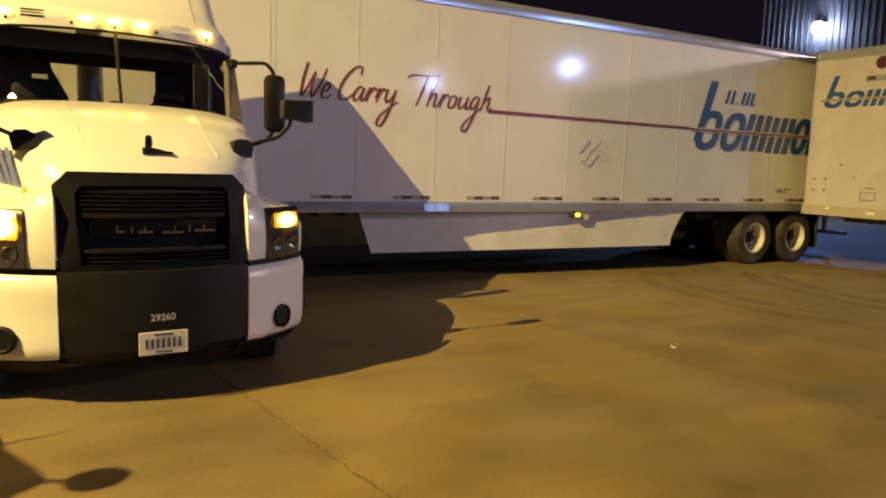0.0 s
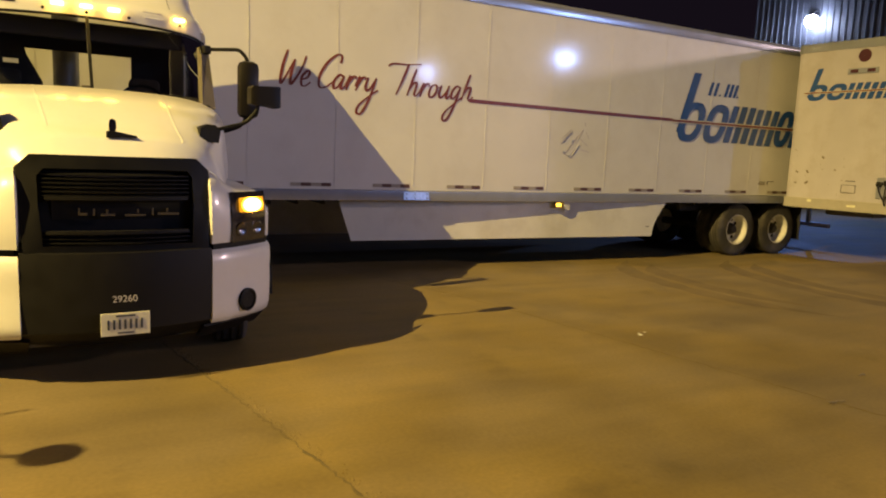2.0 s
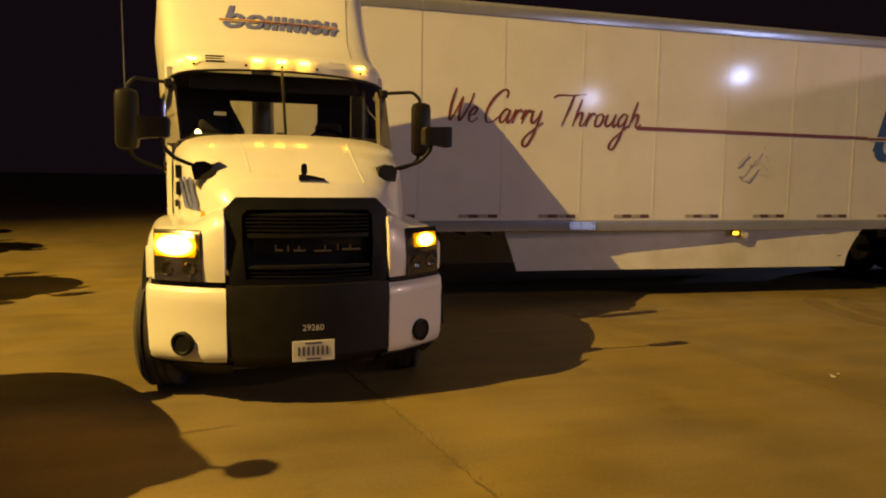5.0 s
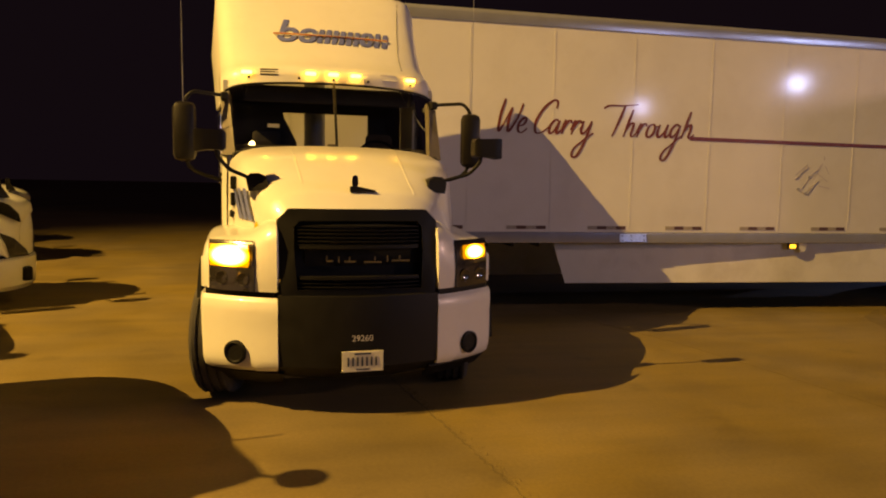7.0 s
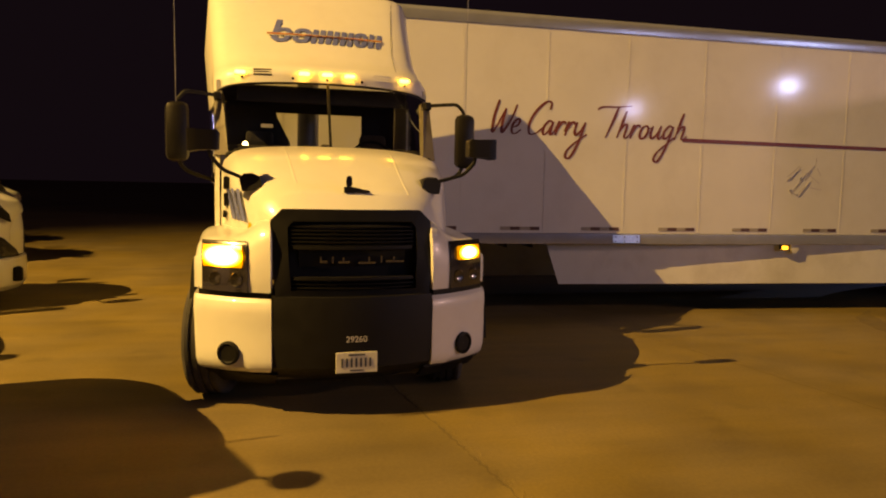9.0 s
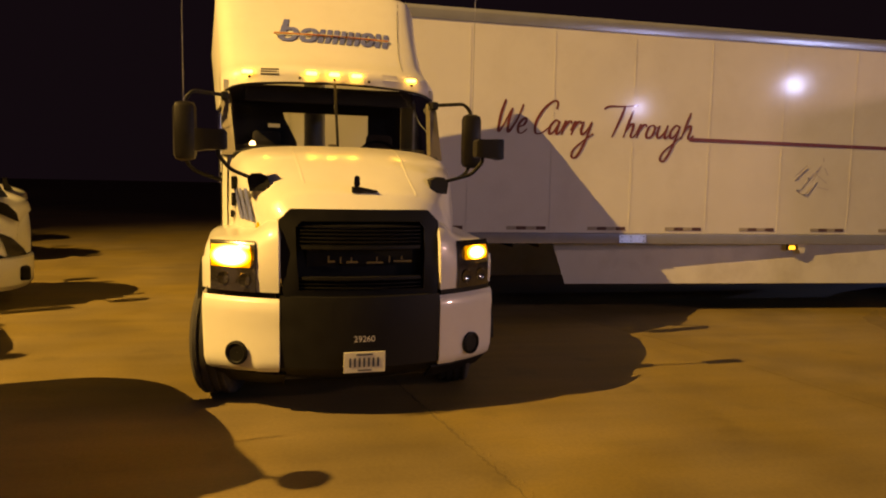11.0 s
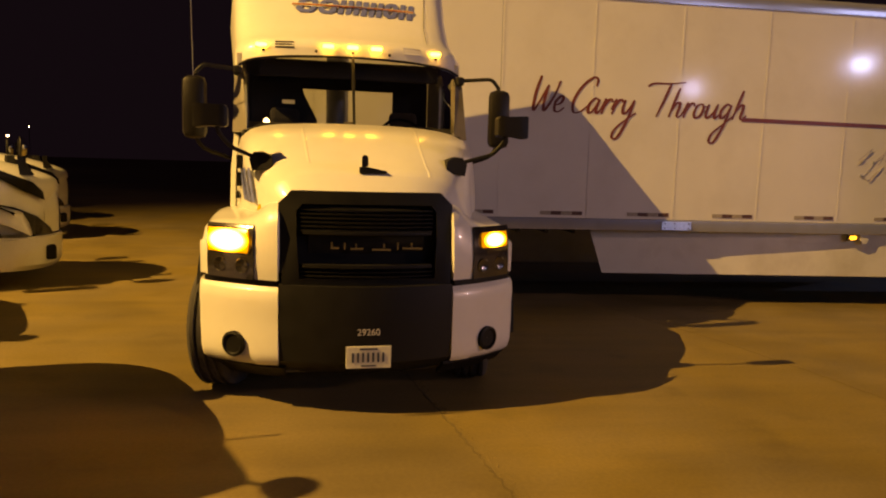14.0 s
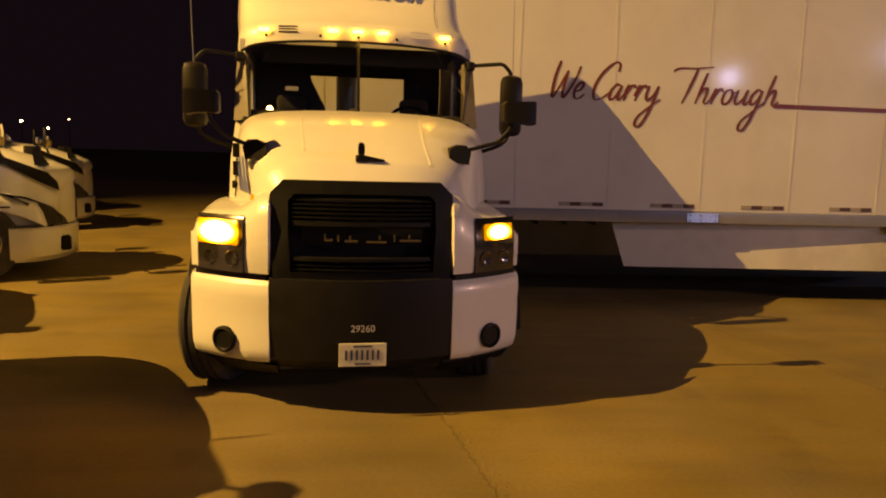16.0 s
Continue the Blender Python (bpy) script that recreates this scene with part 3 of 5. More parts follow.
def build_grille(tr):
    outer = [(-0.57, 0.98), (-0.595, 1.30), (-0.595, 1.53), (-0.515, 1.612), (0.515, 1.612), (0.60, 1.53), (0.60, 1.30), (0.57, 0.98)]
    inner = [(-0.46, 1.03), (-0.48, 1.30), (-0.48, 1.48), (-0.44, 1.525), (0.44, 1.525), (0.48, 1.48), (0.48, 1.30), (0.46, 1.03)]

    def lean(p, d):
        return (p[0], bumper_line(p[0]) + 0.004 + 0.20 * (p[1] - 0.98) + d, p[1])
    frame_bm = loft([[lean(p, 0.10) for p in outer], [lean(p, 0.0) for p in outer], [lean(p, 0.012) for p in inner], [lean(p, 0.09) for p in inner]], caps=False)
    g = part("grille", frame_bm, GRILLE, tr, "matt black grille surround", True)
    part("grille_backing", loft([[lean(p, 0.10) for p in inner], [lean(p, 0.14) for p in inner]]), GRILLE, g)
    for k in range(17):
        z = 1.05 + 0.0275 * k
        if 1.12 < z < 1.33:
            continue
        part("grille_bar", loft([[(x, bumper_line(x) + 0.045 + 0.18 * (z - 1) + d, z + e) for d, e in ((0, 0), (0.05, 0.010), (0.05, -0.002), (0.0, -0.007))] for x in [0.455 * i / 4 for i in range(-4, 5)]]), GRILLE, g)
    for z0, z1, d in ((1.325, 1.345, 0.0), (1.105, 1.125, 0.0)):
        part("slot_trim", loft([[(x, bumper_line(x) + 0.03 + 0.18 * (z0 - 1) + e, z) for e, z in ((d, z0), (d, z1), (0.06, z1), (0.06, z0))] for x in [0.44 * i / 4 for i in range(-4, 5)]]), BLACK, g)
    part("cooler", box(-0.40, 0.40, 0.24, 0.28, 1.12, 1.33), GRILLE, g)
    for x, w, z0, z1 in ((-0.25, 0.055, 1.183, 1.194), (-0.25, 0.012, 1.194, 1.216), (-0.165, 0.012, 1.183, 1.214), (-0.12, 0.085, 1.183, 1.193), (-0.09, 0.012, 1.193, 1.212), (0.02, 0.13, 1.183, 1.192), (0.10, 0.012, 1.192, 1.214), (0.20, 0.012, 1.183, 1.216), (0.24, 0.14, 1.183, 1.193), (0.30, 0.014, 1.193, 1.212)):
        part("badge_bar", loft([[(x + i * w, 0.10 + 0.35 * abs(x), z) for i in (0, 1)] + [(x + i * w, 0.115 + 0.35 * abs(x), z) for i in (1, 0)] for z in (1.222 + 1.5 * (z0 - 1.183), 1.222 + 1.5 * (z1 - 1.183))]), CHROME, g)


def build_hood(tr):
    stations = [(0.275, 0.60, 1.60), (0.345, 0.655, 1.665), (0.42, 0.70, 1.735), (0.60, 0.74, 1.80), (0.85, 0.79, 1.89), (1.15, 0.86, 2.005), (1.40, 0.93, 2.085), (1.62, 0.975, 2.13)]
    rows = []
    for y, w, z in stations:
        q = 1.0 - 0.35 * max(0.0, (y - 0.6) / 1.0)
        cf = min(1.0, (y - 0.2) / 0.5)
        q *= min(1.0, 0.25 + 3.4 * (y - 0.2))
        half = [(0, z + 0.012 * cf), (0.28 * w, z + 0.010 * cf), (0.52 * w, z), (0.70 * w, z - 0.022 * q), (0.84 * w, z - 0.062 * q), (0.935 * w, z - 0.125 * q), (0.985 * w, z - 0.22 * q), (w * 1.005, z - 0.34), (w * 1.02 + 0.01, 1.18), (w * 1.02 + 0.01, 0.98)]
        rows.append([(-x, y + 0.11 * (abs(x) / w) ** 2 * max(0.0, (0.8 - y) / 0.6), zz) for x, zz in half[:0:-1]] + [(x * (1 + 0.095 * min(1.0, max(0.0, (z - zz - 0.02) / (0.33 - 0.15 * ease((y - 0.6) / 0.5))))), y + 0.11 * (x / w) ** 2 * max(0.0, (0.8 - y) / 0.6), zz) for x, zz in half])
    skin = fine(rows)
    hood = part("hood", sheet(skin, 0.03), TRUCK_WHITE, tr, "white sloping hood with raised centre", True)
    for c, a, b, near, far in ((-1, 9, 21, 6.1, 5.1), (1, 6, 21, 8.4, 5.8)):
        line = []
        for i in range(a, b + 1):
            k = near + (far - near) * (i - a) / (b - a)
            col = len(skin[0]) // 2 + c * int(k)
            line.append(Vector(skin[i][col]).lerp(Vector(skin[i][col + c]), k - int(k)))
        part("hood_crease", loft([[p + Vector((d, 0, 0.0015 + e)) for d, e in ((-0.016, -0.003), (-0.005, 0.0012), (0.005, 0.0012), (0.016, -0.003))] for p in line], ring=False), TRUCK_WHITE, hood, smooth=True)
    base = prism([(-0.045, 1.735), (0.03, 1.735), (0.055, 1.746), (0.14, 1.738), (0.155, 1.746), (0.145, 1.757), (0.09, 1.762), (0.045, 1.775), (0.01, 1.782), (-0.045, 1.782)], "y", 0.395, 0.435)
    bmesh.ops.bevel(base, geom=base.edges[:], offset=0.004, segments=1, affect="EDGES")
    foot = part("hood_ornament", base, BLACK, hood, "small plain dark metal ornament")
    lump = prism([(-0.030, 1.780), (0.014, 1.780), (0.012, 1.806), (0.018, 1.845), (0.008, 1.866), (-0.024, 1.864), (-0.030, 1.825)], "y", 0.402, 0.430)
    bmesh.ops.bevel(lump, geom=lump.edges[:], offset=0.006, segments=2, affect="EDGES")
    part("ornament_top", lump, CHROME, foot, "plain polished metal knob", True)
    for s in (-1, 1):
        part("hood_latch", box(s * 0.94, s * 0.965, 1.30, 1.38, 1.50, 1.56, 0.008), BLACK, hood)
        for k, z in enumerate((1.80, 1.66) if s < 0 else ()):
            part("side_vent", box(s * 0.91, s * 0.957, 1.30, 1.42, z - 0.06, z + 0.05, 0.008), GRILLE, hood, "black slatted vent")
        # amber disc stands in for the turn signal's reflection on the hood
        part("side_marker", disc_ring([(0.045, 0), (0.045, 0.012), (0.02, 0.02), (0.001, 0.022)], (s * 0.735, 0.62, 1.45), (s, -0.25, 0), 20), SIGNAL_GLINT, hood, "amber disc in place of the turn signal's reflection")
        for k in range(3):
            strip = []
            for i in range(7):
                t = i / 6
                row = []
                for d in (0.0, 0.07, 0.14):
                    y = 0.66 + 0.17 * k + 0.28 * t + d * (1 - 0.35 * t)
                    w = 0.74 + (y - 0.6) * 0.23
                    top = 1.80 + (y - 0.6) * 0.32
                    z = 1.50 + 0.25 * t
                    row.append((s * (w * (1.008 - 0.35 * max(0.0, z - (top - 0.26)) ** 1.4) + 0.012), y, z))
                strip.append(row)
            part("side_stripe", loft(strip, caps=False, ring=False), NAVY, hood)
    part("cowl", box(-0.95, 0.95, 1.60, 1.86, 1.96, 2.07, 0.02), BLACK, tr)
    return hood


def build_fender(tr, s):
    rows = []
    for x, zt in ((0.603, 1.53), (0.66, 1.52), (0.72, 1.475), (0.79, 1.425), (0.88, 1.395), (1.00, 1.388), (1.08, 1.368), (1.13, 1.325), (1.148, 1.24)):
        fr = bumper_line(x) + 0.02 + (0.05 if x > 1.1 else 0)
        rows.append([(s * x, fr, 1.008), (s * x, fr - 0.01, 1.10), (s * x, fr, 1.24), (s * x, fr + 0.06, zt - 0.06), (s * x, fr + 0.16, zt - 0.012), (s * x, fr + 0.34, zt), (s * x, 1.15, zt + 0.03), (s * x, 1.55, zt + 0.02), (s * x, 1.75, zt - 0.10), (s * x, 1.86, zt - 0.35), (s * x, 1.90, 0.80)])
    f = part("fender", sheet(fine(rows, 2), 0.03), TRUCK_WHITE, tr, "white rounded wheel fender", True)
    part("fender_flare", sheet([[(s * 1.16, y, z), (s * 1.195, y, z)] for y, z in [(1.25 + 0.66 * math.cos(a), 0.52 + 0.66 * math.sin(a)) for a in [math.pi * k / 12 for k in range(13)]]], 0.02), BLACK, f, smooth=True)
    part("fender_gap", sheet([[(s * (0.62 + 0.055 * i), bumper_line(0.62 + 0.055 * i) + 0.05, z) for i in range(10)] for z in (0.945, 1.02)], 0.03), GRILLE, f)

    def front(x):
        return bumper_line(x) + 0.02
    xs = [0.765 + 0.04 * i for i in range(9)]
    h = part("headlamp", sheet([[(s * x, front(x) - 0.022 + back, z) for x in xs] for z, back in ((1.008, 0), (1.10, -0.005), (1.22, 0.0), (1.34, 0.03), (1.375, 0.06))], 0.02), LENS, tr, "dark headlamp cluster with lit amber bar", True)
    # left lens is drawn larger, its extra area standing in for glare
    x0, dx, z0, z1 = (0.805, 0.034, 1.185, 1.345) if s < 0 else (0.835, 0.028, 1.225, 1.335)
    rows = [[(s * (x0 + dx * i), front(x0 + dx * i) - 0.042 + back, z) for i in range(9)] for z, back in ((z0, 0.012), (z0 + 0.015, 0), (z1 - 0.045, 0.006), (z1, 0.034))]
    part("turn_signal", sheet(fine(rows, 2), 0.02), AMBER_HOT if s < 0 else AMBER_SIDE, h, "glowing amber turn signal", True)
    for x in (0.84, 0.99):
        part("lamp_bowl", disc_ring([(0.052, 0.0), (0.046, 0.006), (0.015, -0.005), (0.001, -0.006)], (s * x, front(x) - 0.034, 1.10), (s * 0.5, -1, 0), 20), LENS, h, smooth=True)


# roof fairing profile in the middle, back from the windscreen's head
ROOF = [(2.00, 2.775), (2.03, 2.84), (2.12, 2.915), (2.45, 3.04), (2.85, 3.26), (3.22, 3.56), (3.52, 3.84), (3.72, 4.05), (3.80, 4.10)]


def roof_share(z):
    return min(1.0, max(0.0, (z - 2.775) / 1.40))


def roof_wide(z):
    return 1.055 + 0.135 * roof_share(z)


def roof_bow(x, z):
    return 0.16 * (1 - roof_share(z)) * (x / roof_wide(z)) ** 2 + 0.12 * (abs(x) / roof_wide(z)) ** 14


def roof_drop(x, z):
    f = abs(x) / roof_wide(z)
    return 0.04 * f ** 2 + 0.05 * (1 - roof_share(z)) ** 8 * f ** 10 + (0.02 + 0.13 * roof_share(z)) * f ** 22


def on_roof(x, z, off=0.0):
    """The place on the fairing's face over x at the height z, off metres in front of it."""
    zc = z
    for _ in range(6):
        zc = z + roof_drop(x, zc)
    for (ya, za), (yb, zb) in zip(ROOF, ROOF[1:]):
        if zc <= zb:
            break
    t = (zc - za) / (zb - za)
    n = Vector((0, -(zb - za), (yb - ya))).normalized()
    return Vector((x, ya + (yb - ya) * t + roof_bow(x, zc), z)) + n * off


def build_cab(tr):
    rows = []
    for i, (y, z) in enumerate(ROOF):
        row = [(x, y + roof_bow(x, z), z - roof_drop(x, z)) for x in [roof_wide(z) * f for f in (-1.0, -0.996, -0.985, -0.965, -0.93, -0.86, -0.65, -0.35, 0, 0.35, 0.65, 0.86, 0.93, 0.965, 0.985, 0.996, 1.0)]]
        rows.append([(row[0][0], row[0][1], min(2.64, row[0][2] - 0.02))] + row + [(row[-1][0], row[-1][1], min(2.64, row[-1][2] - 0.02))])
    roof = part("roof_fairing", sheet(fine(rows, 2), 0.03), TRUCK_WHITE, tr, "tall white sloping roof fairing", True)
    for s in (-1, 1):
        if s > 0:
            part("roof_seam", loft([[on_roof(0.735 + 0.19 * (z - 2.85) + d, z, 0.004) for d in (0, 0.006)] for z in [2.85 + 0.07 * k for k in range(18)]], caps=False, ring=False), STEEL, roof)
    for x in (-0.82, -0.22, 0.0, 0.22, 0.79):
        y = on_roof(x, 2.85).y - 0.005
        c = part("clearance_lamp", box(x - 0.05, x + 0.05, y - 0.04, y + 0.03, 2.842, 2.874, 0.013), AMBER, tr, "small glowing amber roof lamp")
        part("lamp_foot", box(x - 0.055, x + 0.055, y - 0.01, y + 0.05, 2.83, 2.843, 0.005), TRUCK_WHITE, c)
    for x in (-0.80, -0.33, 0.0, 0.34, 0.79):
        part("roof_bolt", disc_ring([(0.013, -0.02), (0.013, 0.01), (0.001, 0.014)], on_roof(x, 2.805), (0, -1, 0.4), 10), BLACK, roof)
    for x in (-0.61, 0.56):
        for k in range(3):
            z = 2.835 + 0.028 * k
            part("roof_vent_slot", loft([[on_roof(x + d, z + e, o) for e, o in ((-0.007, 0.0), (-0.007, 0.006), (0.007, 0.006), (0.007, 0.0))] for d in (-0.085, 0.0, 0.085)]), GRILLE if x < 0 else TRUCK_WHITE, roof)
    # windscreen frame, posts and walls
    for s in (-1, 1):
        part("windscreen_post", loft([[(s * 0.925, 1.815, 2.05), (s * 1.052, 1.850, 2.05), (s * 1.062, 2.10, 2.05), (s * 1.04, 2.10, 2.05)], [(s * 0.985, 2.115, 2.66), (s * 1.052, 2.150, 2.66), (s * 1.062, 2.36, 2.655), (s * 1.04, 2.36, 2.655)]]), SEALED, tr, "tan windscreen post")
        w = part("cab_side", prism([(1.62, 1.05), (1.62, 1.72), (1.90, 2.06), (1.98, 2.12), (2.95, 2.12), (2.95, 2.66), (2.2, 2.66), (2.2, 2.78), (3.75, 2.78), (3.75, 1.05)], "x", s * 1.0, s * 1.04), TRUCK_WHITE, tr, "white cab side with door")
        pane = part("side_window", prism([(2.08, 2.13), (2.94, 2.13), (2.94, 2.65), (2.24, 2.65)], "x", s * 1.012, s * 1.022), GLASS, w, "tinted side window")
        pane.visible_shadow = False
        part("door_seam", prism([(1.98, 1.10), (1.995, 1.10), (1.995, 2.08), (1.98, 2.08)], "x", s * 1.041, s * 1.045), BLACK, w)
        part("door_handle", box(s * 1.04, s * 1.07, 2.62, 2.80, 1.86, 1.90, 0.01), BLACK, w)
        part("grab_handle", pipe([(s * 1.03, 3.02, 1.75), (s * 1.11, 3.02, 1.78), (s * 1.11, 3.02, 2.55), (s * 1.03, 3.02, 2.58)], 0.016), CHROME, tr, "vertical chrome grab handle")
        part("side_extender", prism([(3.62, 2.72), (3.84, 2.72), (3.84, 3.72), (3.62, 3.45)], "x", s * 1.12, s * 1.15), TRUCK_WHITE, tr)
        part("side_extender", prism([(3.64, 1.15), (3.86, 1.20), (3.86, 2.716), (3.64, 2.716)], "x", s * 1.10, s * 1.13), BLACK, tr, "black rubber side extender")
        part("step", box(s * 0.82, s * 1.16, 2.0, 2.7, 0.45, 0.52, 0.02), STEEL, tr)
        part("fuel_tank", disc_ring([(0.001, 0), (0.30, 0), (0.31, 0.02), (0.31, 1.28), (0.30, 1.3), (0.001, 1.3)], (s * 0.84, 2.45, 0.78), (0, 1, 0), 28), ALU, tr, "round aluminium fuel tank", True)
    rows = []
    for t in (0, 0.35, 0.7, 1.0):
        z, y = 2.105 + 0.66 * t, 1.70 + 0.30 * t
        rows.append([(x, y + 0.19 * (x / 1.02) ** 2, z - 0.035 * (x / 1.02) ** 2 - 0.05 * t * (x / 1.02) ** 10) for x in [1.02 * i / 10 for i in range(-10, 11)]])
    ws = part("windscreen", loft(rows, caps=False, ring=False), GLASS, tr, "curved tinted windscreen in two halves", True)
    ws.visible_shadow = False
    part("windscreen_divider", loft([[(x, y, z) for x, y in ((-0.012, 1.69 + d), (0.012, 1.69 + d), (0.012, 1.72 + d), (-0.012, 1.72 + d))] for z, d in ((2.10, 0.0), (2.77, 0.30))]), BLACK, ws)
    for za, zb, ya, yb, d in ((2.09, 2.108, 1.692, 1.700, 0.0), (2.766, 2.773, 1.992, 1.998, 0.05)):
        part("windscreen_seal", sheet([[(x, y + 0.19 * (x / 1.02) ** 2 - 0.006, z - 0.035 * (x / 1.02) ** 2 - d * (x / 1.02) ** 10) for x in [1.03 * i / 12 for i in range(-12, 13)]] for z, y in ((za, ya), (zb, yb))], 0.02), BLACK, ws)
    for x0, x1 in ((-0.75, -0.15), (0.12, 0.72)):
        part("wiper", pipe([(x0, 1.80, 2.10), ((x0 + x1) / 2, 1.735, 2.125), (x1, 1.76, 2.14)], 0.009, 6), BLACK, tr)
    # inside
    part("cab_floor", box(-1.0, 1.0, 1.75, 3.7, 1.05, 1.12), DARK, tr)
    part("cab_ceiling", box(-1.0, 1.0, 2.42, 3.7, 2.75, 2.78), DARK, tr)
    part("sun_shade", box(-0.85, 0.85, 2.30, 2.33, 2.60, 2.75, 0.012), DARK, tr)
    back = bmesh.new()
    for a in ((-1.0, -0.46, 1.1, 2.78), (0.60, 1.0, 1.1, 2.78), (-0.46, 0.60, 1.1, 2.14), (-0.46, 0.60, 2.63, 2.78)):
        box(a[0], a[1], 3.66, 3.70, a[2], a[3], 0, back)
    part("cab_back", back, DARK, tr, "cab rear wall with a wide window")
    part("curtain", prism([(-0.98, 2.68), (-0.44, 2.68), (-0.41, 2.55), (-0.27, 2.28), (-0.26, 2.10), (-0.98, 2.10)], "y", 3.50, 3.54), DARK, tr)
    part("exhaust_guard", disc_ring([(0.001, 0), (0.13, 0), (0.13, 2.0), (0.12, 2.05), (0.001, 2.05)], (-0.02, 3.98, 1.03), (0, 0, 1), 20), GALV, tr, "grey round exhaust guard", True)
    part("dash_lamp", disc_ring([(0.026, -0.01), (0.030, 0.0), (0.022, 0.02), (0.012, 0.03), (0.001, 0.033)], (-0.775, 2.10, 2.165), (0, -0.3, 1), 14), DASH_GLOW, tr, "small warm light on the dashboard")
    part("dash_cover", box(-0.075, 0.0, 1.80, 1.90, 2.145, 2.175, 0.01), SEALED, tr)
    part("dashboard", loft([[(x, 1.78 + 0.05 * abs(x), 1.75), (x, 1.74 + 0.17 * x * x, 2.11), (x, 1.95, 2.15), (x, 2.16, 2.08), (x, 2.18, 1.75)] for x in (-0.92, -0.5, 0, 0.5, 0.92)]), DARK, tr)
    part("steering_wheel", pipe([(0.5 + 0.22 * math.cos(a), 2.32 + 0.09 * math.sin(a), 2.05 + 0.20 * math.sin(a)) for a in [2 * math.pi * k / 16 for k in range(17)]], 0.016, 6), BLACK, tr)
    for x in (-0.62, 0.62):
        seat = part("seat", box(x - 0.27, x + 0.27, 2.50, 3.0, 1.45, 1.62, 0.05), SEAT, tr, "dark cloth high-backed seat")
        part("seat_back", box(x - 0.26, x + 0.26, 2.95, 3.10, 1.58, 2.22, 0.06), SEAT, seat)
        part("head_rest", box(x - 0.15, x + 0.15, 2.96, 3.08, 2.20, 2.36, 0.05), SEAT, seat)
        part("seat_base", box(x - 0.2, x + 0.2, 2.55, 2.95, 1.12, 1.46, 0.02), DARK, seat)
    part("dash_tag", box(-0.63, -0.52, 1.985, 1.99, 2.325, 2.36), PAPER, tr, "small pale paper tag")
    # lettermark as plain blue shapes with an orange stripe
    lg = new("fairing_logo", None)
    lg.parent = tr
    tagged(lg, "plain blue slanted shapes with a thin orange stripe")
    logo_shapes(lg, -0.52, 3.315, 1.25, 0.200, 0.0, NAVY, GOLD, 0.018, on_roof, 1.55)


def logo_shapes(parent, x0, z0, length, h, y, paint, line, stripe, bend=None, tall=2.0):
    """Slanted plain blocks in a row, the first one tall, crossed by a stripe. bend lays them on a curved face."""
    k = 0.32

    def lay(pts, off, material, name):
        if bend:
            part(name, loft([[bend(x, z, off) for x, z in pts], [bend(x, z, off + 0.0015) for x, z in pts]]), material, parent)
        else:
            flat(pts, y - off, material, parent, name, thick=0.0015)

    def slant(a, b, za, zb, r):
        m = min(b - a, zb - za) * r
        pts = [(a + m, za), (b - m, za), (b - 0.3 * m, za + 0.3 * m), (b, za + m), (b, zb - m), (b - 0.3 * m, zb - 0.3 * m), (b - m, zb), (a + m, zb), (a + 0.3 * m, zb - 0.3 * m), (a, zb - m), (a, za + m), (a + 0.3 * m, za + 0.3 * m)]
        return [(x0 + x + k * z, z0 + z) for x, z in pts]
    def ring(a, b, za, zb, weight):
        """A slanted oval band."""
        n, hx, hz = 28, (b - a) / 2, (zb - za) / 2
        rim, hole = [], []
        for i in range(n):
            c, d = math.cos(2 * math.pi * i / n), math.sin(2 * math.pi * i / n)
            px, pz = math.copysign(abs(c) ** 0.75, c), math.copysign(abs(d) ** 0.75, d)
            for row, f in ((rim, 0.0), (hole, weight)):
                x, z = (a + b) / 2 + px * (hx - f), (za + zb) / 2 + pz * (hz - f * 0.8)
                row.append((x0 + x + k * z, z0 + z))
        return rim, hole

    def lay_ring(rim, hole, off):
        def up(p, d):
            return bend(p[0], p[1], off + d) if bend else (p[0], y - off - d, p[1])
        part("logo_ring", loft([[up(p, 0.0) for p in rim], [up(p, 0.0015) for p in rim], [up(p, 0.0015) for p in hole], [up(p, 0.0) for p in hole]], caps=False), paint, parent)
    u = length / 6.3
    shapes = [(0.0, 0.31, 0.22, tall, 0.1)]
    shapes += [(2.16 + 0.40 * i, 2.44 + 0.40 * i, 0.03, 1.0, 0.1) for i in range(3)]
    shapes += [(3.36 + 0.40 * i, 3.64 + 0.40 * i, 0.0, 0.97, 0.1) for i in range(3)]
    shapes += [(5.36, 5.64, 0.0, 1.0, 0.1), (5.80, 6.08, 0.0, 0.97, 0.1)]
    for i, (a, b, za, zb, r) in enumerate(shapes):
        lay(slant(a * u, b * u, za * h, zb * h, r), 0.002 + 0.0004 * i, paint, "logo_block")
    for i, (a, b) in enumerate(((0.02, 1.02), (1.12, 2.08), (4.50, 5.28))):
        lay_ring(*ring(a * u, b * u, 0.0, h, 0.27 * u), 0.0066 + 0.0004 * i)
    zc = z0 + 0.50 * h
    for name, half, off, m in (("logo_gap", stripe, 0.0095, PAPER), ("logo_stripe", stripe * 0.55, 0.0125, line)):
        n = 10
        xs = [x0 - 0.1 * u + (length + 0.1 * u) * i / n for i in range(n + 1)]
        lay([(x, zc - half) for x in xs] + [(x, zc + half) for x in xs[::-1]], off, m, name)


